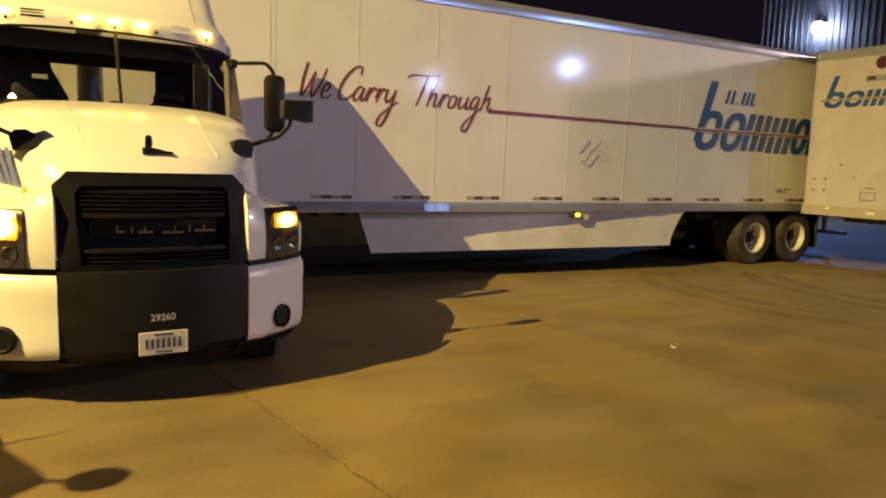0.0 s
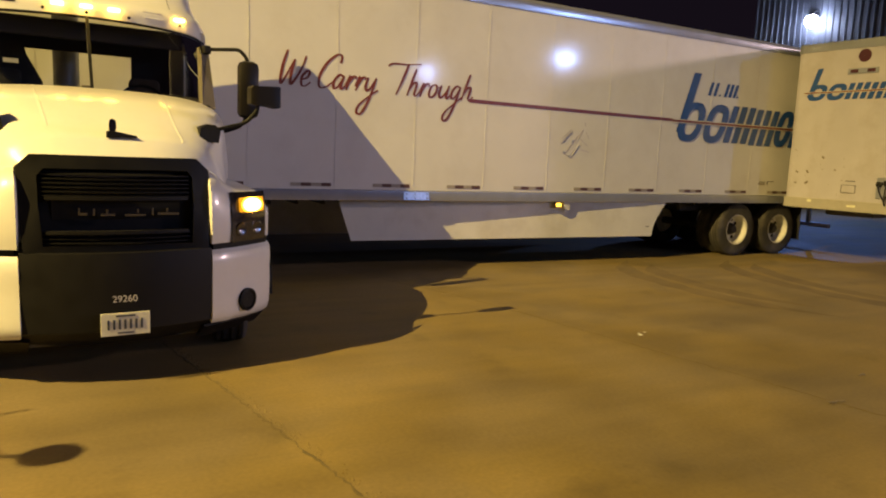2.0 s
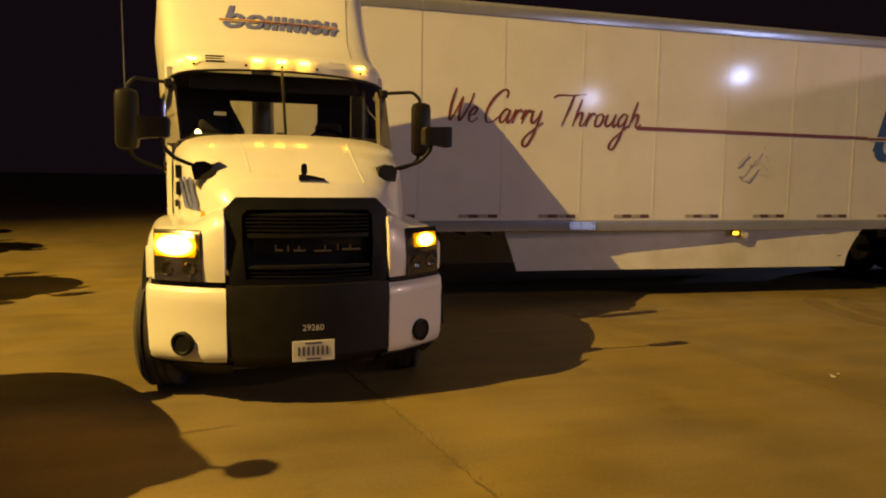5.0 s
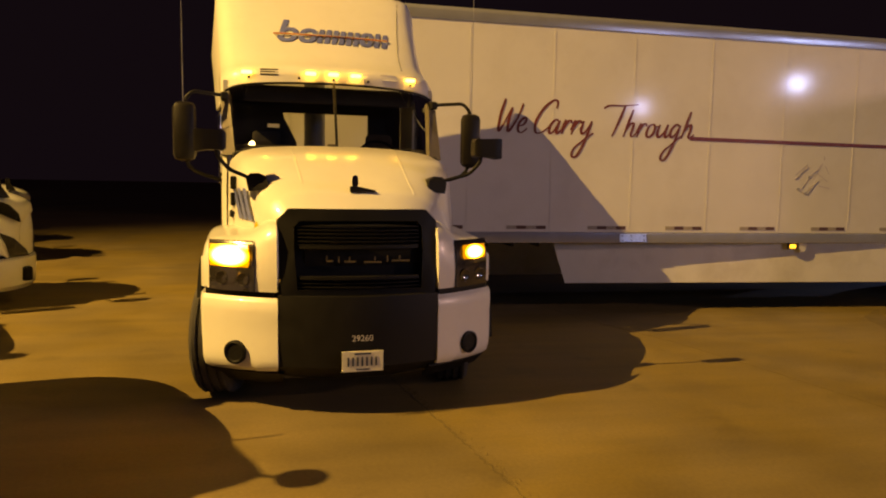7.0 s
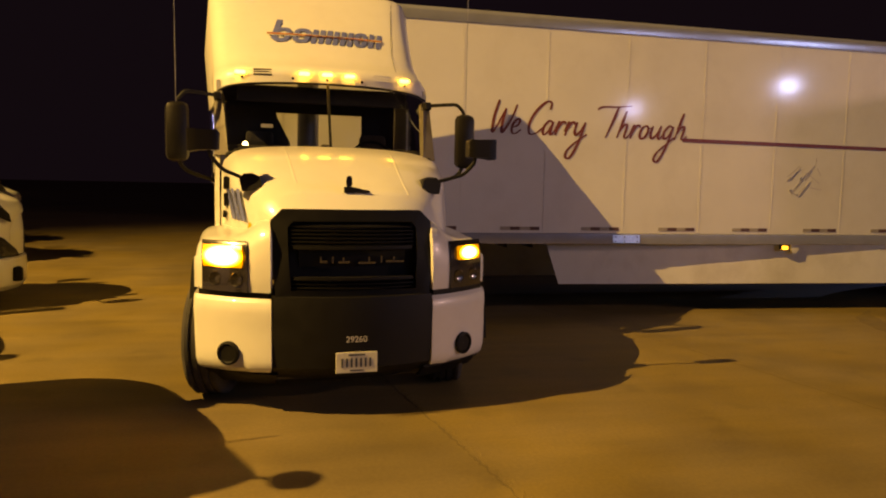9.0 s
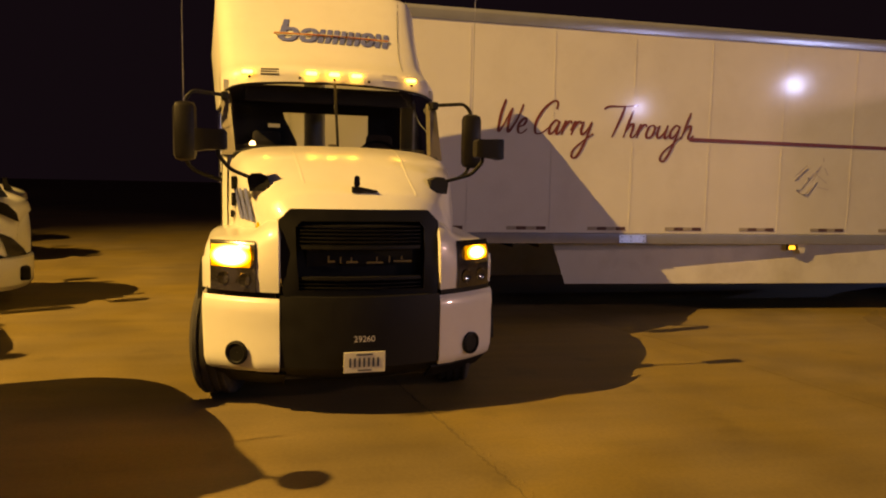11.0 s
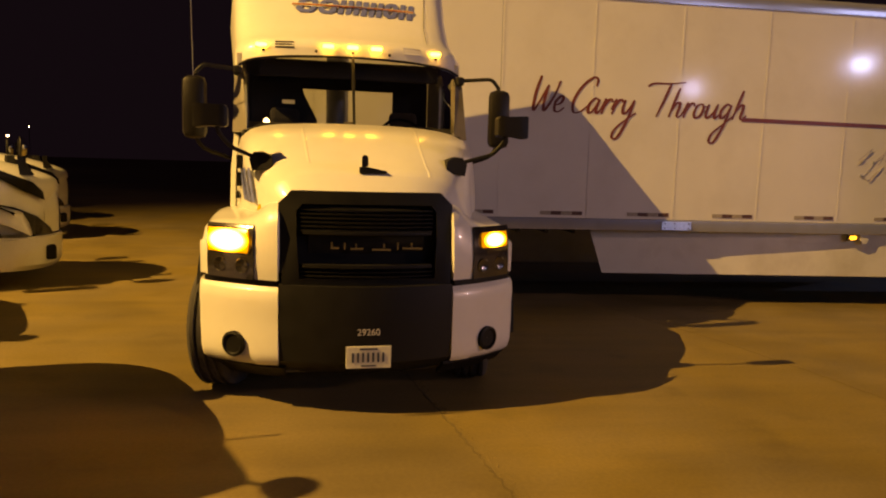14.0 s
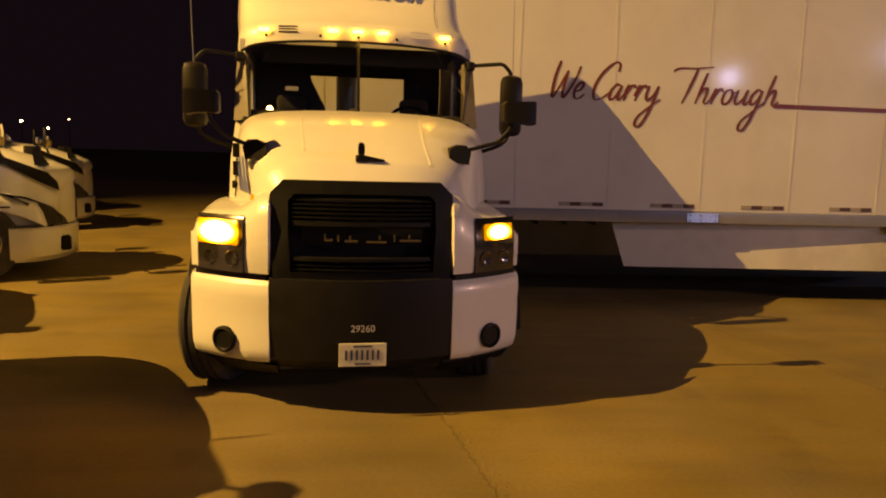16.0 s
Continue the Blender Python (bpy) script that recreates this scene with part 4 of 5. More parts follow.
def build_mirrors(tr):
    for s in (-1, 1):
        arm = part("mirror_arm", pipe([(s * 1.0, 2.10, 2.615), (s * 1.30, 1.95, 2.63), (s * 1.37, 1.93, 2.55), (s * 1.37, 1.93, 1.92), (s * 1.02, 2.05, 1.80)], 0.018), BLACK, tr)
        part("arm_foot", box(s * 0.99, s * 1.06, 2.04, 2.16, 2.57, 2.65, 0.015), BLACK, arm)
        head = part("side_mirror", box(s * 1.27, s * 1.475, 1.84, 1.97, 1.985, 2.525, 0.060), MIRROR_SHELL, tr, "tall black side mirror", True)
        part("mirror_glass", box(s * 1.29, s * 1.455, 1.968, 1.976, 2.20, 2.49, 0.01), CHROME, head)
        part("mirror_glass", box(s * 1.29, s * 1.455, 1.968, 1.976, 2.02, 2.17, 0.01), CHROME, head)
        part("antenna", rod((s * 1.38, 1.90, 2.50), (s * 1.39, 1.93, 4.0), 0.004, 6, 0.0025), GALV, tr, "thin whip antenna")
        base = part("hood_mirror_base", loft([[(s * x, y, z) for x, y, z in q] for q in ([(0.64, 0.70, 1.745), (0.80, 0.74, 1.73), (0.80, 0.92, 1.75), (0.64, 0.90, 1.765)], [(0.66, 0.74, 1.84), (0.82, 0.76, 1.82), (0.82, 0.90, 1.83), (0.66, 0.88, 1.85)], [(0.72, 0.78, 1.875), (0.79, 0.79, 1.87), (0.79, 0.86, 1.87), (0.72, 0.85, 1.875)])]), BLACK, tr, "black hood mirror foot", True)
        o = 0.075 if s > 0 else 0.0
        part("hood_mirror_stalk", pipe([(s * 0.78, 0.82, 1.83), (s * (0.95 + o), 0.78, 1.90), (s * (1.03 + o), 0.74, 2.0), (s * (1.04 + o), 0.74, 2.06)], 0.016), BLACK, base)
        head = [[(s * (x + o), 0.74 - d, c - a), (s * (x + o), 0.74 + d, c - a), (s * (x + o), 0.74 + d, c + a), (s * (x + o), 0.74 - d, c + a)] for x, d, a, c in ((0.965, 0.055, 0.060, 2.115), (0.985, 0.070, 0.078, 2.12), (1.03, 0.074, 0.074, 2.12), (1.12, 0.078, 0.078, 2.12), (1.185, 0.084, 0.086, 2.115), (1.20, 0.076, 0.078, 2.115))]
        part("hood_mirror", loft(head), MIRROR_SHELL, base, "boxy black hood mirror", True)


def build_chassis(tr):
    for s in (-1, 1):
        part("frame_rail", box(s * 0.38, s * 0.46, 0.9, 7.6, 0.72, 1.0, 0.01), STEEL, tr)
        wheel(tr, (s * 1.02, 1.25, 0.52), s, 0.52, 0.30, -14, CHROME, "steered front wheel")
        for y in (5.25, 6.6):
            wheel(tr, (s * 1.08, y, 0.51), s, 0.51, 0.27, None, CHROME, "dual drive wheel")
            wheel(tr, (s * 0.76, y, 0.51), s, 0.51, 0.27, None, CHROME, "dual drive wheel")
        part("mud_flap", box(s * 0.62, s * 1.2, 7.35, 7.37, 0.2, 0.85), RUBBERMARK, tr)
    # unseen panels added to stop light leaking onto the ground
    for s in (-1, 1):
        part("wheel_liner", box(s * 0.70, s * 0.74, 0.62, 1.95, 0.52, 1.34, 0.01), BLACK, tr)
    part("front_axle", box(-1.0, 1.0, 1.18, 1.32, 0.42, 0.56, 0.02), STEEL, tr)
    for y in (5.25, 6.6):
        part("drive_axle", rod((-1.0, y, 0.51), (1.0, y, 0.51), 0.09), STEEL, tr)
    part("engine", box(-0.45, 0.45, 0.5, 1.7, 0.62, 1.5, 0.05), STEEL, tr)
    part("inner_wing", box(-0.72, 0.72, 0.50, 0.62, 0.45, 1.0, 0.02), STEEL, tr)
    # box added under the nose to keep light off the ground there
    part("under_tray", box(-0.62, 0.75, 0.62, 1.15, 0.24, 0.36, 0.02), STEEL, tr)
    part("fifth_wheel", box(-0.45, 0.45, 5.4, 6.4, 1.0, 1.075, 0.03), STEEL, tr)
    part("catwalk", box(-0.5, 0.5, 3.8, 4.9, 1.0, 1.03), ALU, tr)
    for x in (-0.12, 0.0, 0.12):
        part("air_line", pipe([(x, 3.72, 2.0), (x * 1.5, 4.0, 1.85), (x * 2 - 0.3, 4.3, 1.5), (x - 0.4, 4.55, 1.6)], 0.012, 6), HOSE, tr)


build_bumper(TRACTOR)
build_grille(TRACTOR)
build_hood(TRACTOR)
for side in (-1, 1):
    build_fender(TRACTOR, side)
build_mirrors(TRACTOR)


def scale_nose_to_view(p):
    """Nose as drawn above, scaled broader and further back to fit the camera's view."""
    # -0.67, -4.9, 1.76 is roughly the camera's eye in tractor space
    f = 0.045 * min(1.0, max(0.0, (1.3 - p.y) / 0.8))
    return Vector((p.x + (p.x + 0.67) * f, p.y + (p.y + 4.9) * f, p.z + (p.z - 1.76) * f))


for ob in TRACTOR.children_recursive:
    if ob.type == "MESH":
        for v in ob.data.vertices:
            v.co = scale_nose_to_view(v.co)
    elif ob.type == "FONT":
        ob.matrix_local = Matrix.Translation(scale_nose_to_view(Vector((0.0, 0.015, 0.66)))) @ pose(0, 0, 0, 90, 0, 0) @ Matrix.Scale(0.87, 4)
build_cab(TRACTOR)


def scale_cab_to_view(p):
    """Cab as drawn above, moved back and enlarged to fit the camera's view; hood lengthens."""
    # scaling centre -0.78, -5.0, 1.81 lies at the camera's eye
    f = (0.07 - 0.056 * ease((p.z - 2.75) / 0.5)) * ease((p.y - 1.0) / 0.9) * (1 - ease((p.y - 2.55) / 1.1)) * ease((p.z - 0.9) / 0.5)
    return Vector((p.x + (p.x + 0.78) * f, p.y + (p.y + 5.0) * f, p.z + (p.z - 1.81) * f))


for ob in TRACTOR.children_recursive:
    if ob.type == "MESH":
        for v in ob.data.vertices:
            v.co = scale_cab_to_view(v.co)
build_chassis(TRACTOR)

# ---- the long white trailer ----
TRAILER = thing("box_trailer", "long white box trailer with red slogan and stripe behind tractor", "trailer", Matrix())
FRONT, REAR, PITCH = -5.45, 10.7, 1.22
RAIL0, RAIL1, CAP0, CAP1 = 1.0, 1.165, 3.93, 4.10

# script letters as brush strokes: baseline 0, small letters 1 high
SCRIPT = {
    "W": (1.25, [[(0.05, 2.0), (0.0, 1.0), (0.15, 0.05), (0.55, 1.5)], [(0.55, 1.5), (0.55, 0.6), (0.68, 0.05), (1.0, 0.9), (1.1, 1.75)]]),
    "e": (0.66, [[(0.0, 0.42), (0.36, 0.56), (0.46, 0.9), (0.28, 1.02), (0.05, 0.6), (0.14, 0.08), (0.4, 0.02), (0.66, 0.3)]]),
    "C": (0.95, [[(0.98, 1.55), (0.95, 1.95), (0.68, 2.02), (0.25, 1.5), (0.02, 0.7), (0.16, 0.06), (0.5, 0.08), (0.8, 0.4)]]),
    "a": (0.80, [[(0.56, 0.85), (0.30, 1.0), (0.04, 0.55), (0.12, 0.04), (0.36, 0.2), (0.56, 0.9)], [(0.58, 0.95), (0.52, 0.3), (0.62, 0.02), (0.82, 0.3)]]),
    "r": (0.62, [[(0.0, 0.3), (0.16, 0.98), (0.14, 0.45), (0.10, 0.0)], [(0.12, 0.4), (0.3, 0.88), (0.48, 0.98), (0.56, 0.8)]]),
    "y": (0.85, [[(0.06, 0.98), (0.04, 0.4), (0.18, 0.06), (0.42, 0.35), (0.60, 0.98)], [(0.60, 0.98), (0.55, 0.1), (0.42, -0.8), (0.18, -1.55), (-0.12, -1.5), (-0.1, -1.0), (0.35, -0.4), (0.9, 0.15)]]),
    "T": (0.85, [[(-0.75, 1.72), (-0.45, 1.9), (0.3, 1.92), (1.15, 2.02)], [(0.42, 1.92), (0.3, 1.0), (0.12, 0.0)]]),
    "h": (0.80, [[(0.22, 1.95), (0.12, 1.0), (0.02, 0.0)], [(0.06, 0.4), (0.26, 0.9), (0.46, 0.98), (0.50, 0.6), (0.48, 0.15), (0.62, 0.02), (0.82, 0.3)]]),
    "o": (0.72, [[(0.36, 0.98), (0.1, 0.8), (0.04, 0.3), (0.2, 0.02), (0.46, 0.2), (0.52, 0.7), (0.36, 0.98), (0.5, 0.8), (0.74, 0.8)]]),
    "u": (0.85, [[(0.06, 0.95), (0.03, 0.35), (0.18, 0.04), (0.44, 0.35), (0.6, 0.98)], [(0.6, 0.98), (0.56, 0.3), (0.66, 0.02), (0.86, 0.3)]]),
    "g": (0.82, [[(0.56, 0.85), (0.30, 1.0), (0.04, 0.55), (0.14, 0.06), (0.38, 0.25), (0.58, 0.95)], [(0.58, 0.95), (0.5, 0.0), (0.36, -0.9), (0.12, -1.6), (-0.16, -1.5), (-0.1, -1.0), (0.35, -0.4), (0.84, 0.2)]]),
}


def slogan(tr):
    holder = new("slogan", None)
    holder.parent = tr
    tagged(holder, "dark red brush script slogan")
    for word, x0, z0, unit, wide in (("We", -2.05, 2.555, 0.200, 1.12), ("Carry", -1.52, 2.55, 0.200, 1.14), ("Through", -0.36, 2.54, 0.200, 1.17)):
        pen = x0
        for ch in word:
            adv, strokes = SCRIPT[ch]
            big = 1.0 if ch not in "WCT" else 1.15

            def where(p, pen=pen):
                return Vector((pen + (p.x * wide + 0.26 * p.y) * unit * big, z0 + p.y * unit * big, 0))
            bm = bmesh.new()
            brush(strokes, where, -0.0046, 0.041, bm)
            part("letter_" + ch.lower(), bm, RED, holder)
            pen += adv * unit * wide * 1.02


def bulge(y, top, foot, near):
    """The slightly rounded outer face of a rail, from its top down."""
    h = top - foot
    return [(y - (0.004 if near else -0.004) * (1 - (2 * i / 8 - 1) ** 2), top - h * i / 8) for i in range(1, 8)]


def trailer_body(tr):
    n0 = math.floor((FRONT) / PITCH) + 1
    seams = [k * PITCH for k in range(n0, 9)]
    edges = [FRONT + 0.12] + seams + [REAR - 0.15]
    for a, b in zip(edges, edges[1:]):
        part("side_panel", box(a + 0.004, b - 0.004, 0.0, 0.025, RAIL1 - 0.01, CAP0 + 0.01), PANEL, tr)
        part("side_panel", box(a + 0.004, b - 0.004, 2.575, 2.60, RAIL1 - 0.01, CAP0 + 0.01), PANEL, tr)
    for x in seams:
        s = part("seam_strip", box(x - 0.011, x + 0.011, -0.0028, 0.02, RAIL1, CAP0), PANEL, tr)
        bm = bmesh.new()
        for k in range(54):
            z = RAIL1 + 0.05 + k * 0.05
            for d in (-0.019, 0.019):
                box(x + d - 0.0055, x + d + 0.0055, -0.0035, 0.001, z - 0.0055, z + 0.0055, 0, bm)
        tagged(part("rivets", bm, PANEL, s), "", "", "", "stuff")
    for y0, y1, name in ((-0.012, 0.04, "bottom_rail"), (2.56, 2.612, "bottom_rail")):
        part(name, prism([(y0, RAIL0), (y1, RAIL0), (y1, RAIL1)] + bulge(y0, RAIL1, RAIL0, y0 < 1), "x", FRONT + 0.05, REAR - 0.05), RAIL, tr, "dull aluminium lower rail", True)
    for y0, y1 in ((-0.010, 0.05), (2.55, 2.61)):
        part("top_rail", prism([(y0, CAP0), (y1, CAP0), (y1, CAP1), (y0 + 0.03, CAP1)] + bulge(y0, CAP1 - 0.03, CAP0, y0 < 1), "x", FRONT + 0.05, REAR - 0.05), RAIL, tr, "aluminium upper rail", True)
    part("roof", box(FRONT + 0.05, REAR - 0.05, 0.02, 2.58, CAP1 - 0.02, CAP1), ALU, tr)
    part("floor_deck", box(FRONT + 0.05, REAR - 0.05, 0.04, 2.56, RAIL0 + 0.02, RAIL1), STEEL, tr)
    part("nose_wall", box(FRONT, FRONT + 0.05, 0.0, 2.6, RAIL0, CAP1, 0.01), PANEL, tr)
    for y in (0.0, 2.5):
        part("corner_post", box(FRONT + 0.0, FRONT + 0.12, y - 0.006, y + 0.106, RAIL0, CAP1, 0.012), ALU, tr)
        part("rear_post", box(REAR - 0.15, REAR, y - 0.006, y + 0.106, RAIL0 - 0.05, CAP1, 0.012), ALU, tr)
    for k in range(2):
        d = part("rear_door", box(REAR - 0.04, REAR, 0.10 + 1.2 * k, 1.29 + 1.2 * k, RAIL1, CAP1 - 0.1, 0.008), PANEL, tr)
        part("lock_rod", rod((REAR + 0.03, 0.9 + 0.8 * k, RAIL1), (REAR + 0.03, 0.9 + 0.8 * k, CAP1 - 0.12), 0.014), GALV, d)
    for k in range(36):
        x = FRONT + 0.6 + k * 0.4
        if x < REAR - 0.3:
            part("cross_member", box(x - 0.02, x + 0.02, 0.42, 2.18, RAIL0 - 0.09, RAIL0 + 0.02), STEEL, tr)
    # reflective tape, four pieces a bay
    for k in range(-3, 9):
        x = k * PITCH - 0.646
        for j in range(4):
            part("reflective_tape", box(x + 0.147 * j, x + 0.147 * (j + 1) - 0.003, -0.0065, -0.001, 1.195, 1.245), TAPE_WHITE if j % 2 == 0 else TAPE_RED, tr)
    # rail splice plate with its bolts
    for x in (0.06,):
        s = part("splice_plate", prism([(-0.030, RAIL0 + 0.015), (-0.016, RAIL1 - 0.035), (-0.008, RAIL1 - 0.035), (-0.008, RAIL0 + 0.015)], "x", x - 0.21, x + 0.21), BRIGHT, tr, "bright metal splice plate")
        for dx in (-0.17, -0.03, 0.17):
            for z in (RAIL0 + 0.04, RAIL1 - 0.06):
                part("bolt", rod((x + dx, -0.016, z), (x + dx, -0.036, z), 0.009, 8), STEEL, s)
    # red stripe
    flat([(0.90, 2.515), (5.25, 2.475), (5.25, 2.525), (0.90, 2.57)], -0.003, STRIPE, tr, "stripe", "long dark red stripe", 0.0025)
    # amber side marker with its bracket
    m = part("side_marker_lamp", box(2.67, 2.76, -0.03, 0.03, 0.92, 0.975, 0.014), AMBER_DIM, tr, "small lit amber marker")
    part("lamp_bracket", box(2.655, 2.775, 0.0, 0.05, 0.905, 1.0, 0.006), STEEL, m)
    part("bracket", prism([(2.83, 1.0), (2.98, 1.0), (2.95, 0.86), (2.86, 0.86)], "y", 0.01, 0.04), SKIRT, tr)
    # rear guard bar under the doors
    for y in (0.95, 2.05):
        part("guard_post", box(REAR - 0.10, REAR - 0.02, y - 0.04, y + 0.04, 0.50, RAIL0 + 0.02, 0.008), GALV, tr)
    # bar made pale to stand in for the blue lamp's light
    part("guard_bar", box(REAR - 0.12, REAR - 0.01, 0.42, 2.24, 0.41, 0.50, 0.012), PANEL_OLD, tr, "rear guard bar, lightened for the lamp light on it")
    # small labels near the rear
    for x0, x1, z0, z1, m in ((7.62, 7.80, 1.415, 1.428, STEEL), (7.86, 7.875, 1.36, 1.44, STEEL), (7.87, 8.05, 1.43, 1.442, STEEL), (7.60, 7.80, 1.36, 1.405, TAPE_WHITE), (7.60, 7.95, 1.30, 1.35, PANEL)):
        part("small_label", box(x0, x1, -0.006, -0.001, z0, z1), m, tr)
    # diamond holder with torn sticker edges
    c = Vector((2.87, 1.965))
    bm = bmesh.new()
    for a, b in (((-0.19, 0.02), (0.02, 0.21)), ((-0.15, -0.14), (0.02, -0.22)), ((0.02, -0.22), (0.20, 0.0)), ((-0.19, 0.02), (-0.10, 0.07))):
        rod((c.x + a[0], -0.006, c.y + a[1]), (c.x + b[0], -0.006, c.y + b[1]), 0.0055, 6, None, bm)
    h = part("placard_holder", bm, PANEL_OLD, tr, "bent metal diamond holder, scuffed")
    for x, z, w, d in ((-0.14, 0.05, 0.014, 0.014), (-0.12, -0.13, 0.02, 0.012), (0.05, 0.05, 0.014, 0.02), (0.0, -0.2, 0.02, 0.012)):
        part("clip", box(c.x + x - w, c.x + x + w, -0.010, 0.0, c.y + z - d, c.y + z + d, 0.004), GALV, h)
    for k, (x, z, l, a) in enumerate(((0.28, 0.05, 0.12, 35), (0.32, -0.10, 0.10, 10), (0.36, 0.16, 0.07, 60), (0.30, 0.34, 0.03, 80), (0.02, -0.02, 0.20, -52), (0.10, 0.06, 0.24, -50), (-0.08, 0.16, 0.13, -40), (0.20, 0.14, 0.14, -58), (0.06, -0.14, 0.10, -45))):
        t = Matrix.Rotation(radians(a), 4, "Y")
        part("scuff", box(c.x + x - l, c.x + x + l, -0.0035, -0.001, c.y + z - 0.006, c.y + z + 0.006, 0, None, t), PANEL_OLD, tr)
    lg = new("trailer_logo", None)
    lg.parent = tr
    tagged(lg, "plain blue slanted shapes crossed by the stripe")
    logo_shapes(lg, 5.20, 2.13, 3.7, 0.72, -0.004, BLUE, STRIPE, 0.034, None, 1.72)
    for x in (5.98, 6.12, 6.40, 6.52, 6.64):
        flat([(x, 3.0), (x + 0.07, 3.0), (x + 0.15, 3.24), (x + 0.08, 3.24)], -0.004, BLUE, lg, "small_block")
    for x in (6.27, 6.74):
        flat([(x, 3.0), (x + 0.04, 3.0), (x + 0.05, 3.035), (x + 0.01, 3.035)], -0.004, BLUE, lg, "small_dot")


def trailer_under(tr):
    # skirt: inset at its front, flush by the wheels
    def inset(x):
        return 0.02 + 0.22 * max(0.0, (4.9 - x) / 6.0)
    top = [(-1.12 + 6.3 * i / 24) for i in range(25)]
    rows = []
    for t in (0.0, 0.25, 0.5, 0.75, 1.0):
        row = []
        for i, x in enumerate(top):
            f = i / 24
            front_shift = (0.03 + 0.21 * t) * (1 - f)
            xx = x + front_shift - (0.31 * math.sin(t * math.pi / 2)) * f ** 6
            row.append((xx, inset(xx), RAIL0 - 0.62 * t))
        rows.append(row)
    sk = part("side_skirt", sheet(rows, 0.012), SKIRT, tr, "white plastic side skirt, inset at its front", True)
    for x in (0.9, 2.9):
        y = inset(x)
        part("skirt_joint", prism([(x, y - 0.008), (x + 0.012, y - 0.009), (x + 0.012, y + 0.004), (x, y + 0.004)], "z", 0.41, RAIL0), SKIRT, sk)
    part("skirt_label", box(4.72, 4.86, inset(4.8) - 0.012, inset(4.8) - 0.006, 0.55, 0.565), INK, sk)
    part("skirt_line", box(4.45, 5.05, inset(4.75) - 0.012, inset(4.75) - 0.005, 0.925, 0.935), TAPE_WHITE, sk)
    # far skirt drawn longer and lower to hide lit ground from the camera
    rows2 = [[(p[0] - 2.2 * (5.18 - p[0]) / 6.3, 2.6 - p[1], p[2] - 0.25 * (RAIL0 - p[2])) for p in r] for r in rows]
    part("side_skirt", sheet(rows2, 0.012), SKIRT, tr, smooth=True)
    for x in (-0.6, 1.0, 2.6, 4.2):
        part("skirt_brace", rod((x, inset(x) + 0.02, 0.5), (x, 0.75, 0.98), 0.02), GALV, tr)
    # landing gear
    for y in (0.55, 2.05):
        g = part("landing_leg", box(-2.6, -2.45, y - 0.07, y + 0.07, 0.42, RAIL0, 0.01), STEEL, tr)
        part("landing_foot", box(-2.68, -2.37, y - 0.14, y + 0.14, 0.36, 0.41, 0.01), STEEL, g)
    # bogie
    part("slider_rail", box(6.3, 9.3, 0.75, 0.85, 0.78, RAIL0, 0.01), STEEL, tr)
    part("slider_rail", box(6.3, 9.3, 1.75, 1.85, 0.78, RAIL0, 0.01), STEEL, tr)
    for x in (7.18, 8.40):
        part("axle", rod((x, 0.2, 0.463), (x, 2.4, 0.463), 0.075), STEEL, tr)
        for y, out in ((0.18, -1), (0.52, -1), (2.08, 1), (2.42, 1)):
            holder = new("wheel_station", None)
            holder.parent = tr
            holder.matrix_local = pose(x, y, 0.463, 0, 0, 90)
            wheel_flat(holder, out)
    for y in (0.08, 1.92):
        part("mud_flap", box(9.12, 9.14, y, y + 0.6, 0.22, 0.92), RUBBERMARK, tr)


def wheel_flat(holder, out):
    """Tyre and rim straight under their station, so that the tree stays shallow."""
    a = Vector((out, 0, 0))
    r, w = 0.522, 0.135
    prof = [(r * 0.58, -w), (r * 0.84, -w), (r * 0.95, -w * 0.92), (r, -w * 0.72)]
    for g in (-0.45, 0.0, 0.45):
        prof += [(r, w * (g - 0.09)), (r - 0.015, w * (g - 0.06)), (r - 0.015, w * (g + 0.06)), (r, w * (g + 0.09))]
    prof += [(r, w * 0.72), (r * 0.95, w * 0.92), (r * 0.84, w), (r * 0.58, w), (r * 0.56, w * 0.8), (r * 0.56, -w * 0.8), (r * 0.58, -w)]
    part("tyre", disc_ring(prof, (0, 0, 0), a, 44), RUBBER, holder, smooth=True)
    rp = [(r * 0.57, w * 0.85), (r * 0.575, w * 0.97), (r * 0.535, w * 0.97), (r * 0.515, w * 0.6), (r * 0.50, -w * 0.35), (r * 0.46, -w * 0.55), (r * 0.3, -w * 0.50), (r * 0.2, -w * 0.4), (r * 0.001, -w * 0.4)]
    part("rim", disc_ring(rp, (0, 0, 0), a, 36), RIM, holder, "white steel rim", True)
    for k in range(8):
        ang = 2 * math.pi * (k + 0.3) / 8
        c = Vector((-out * w * 0.53, math.cos(ang) * r * 0.37, math.sin(ang) * r * 0.37))
        part("hand_hole", disc_ring([(0.040, 0.0), (0.034, 0.012), (0.001, 0.012)], c, a, 12), GRILLE, holder)
    part("hub", disc_ring([(r * 0.24, -w * 0.42), (r * 0.21, w * 0.1), (r * 0.13, w * 0.45), (0.001, w * 0.48)], (0, 0, 0), a, 20), HUB, holder, smooth=True)


trailer_body(TRAILER)
# the roof line is raised towards the nose to fit the camera's view
for ob in TRAILER.children_recursive:
    if ob.type == "MESH":
        for v in ob.data.vertices:
            v.co.z += min(1.0, max(0.0, (v.co.z - 3.2) / 0.8)) * 0.148 * max(0.0, REAR - v.co.x) / (REAR - FRONT)

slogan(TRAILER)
trailer_under(TRAILER)

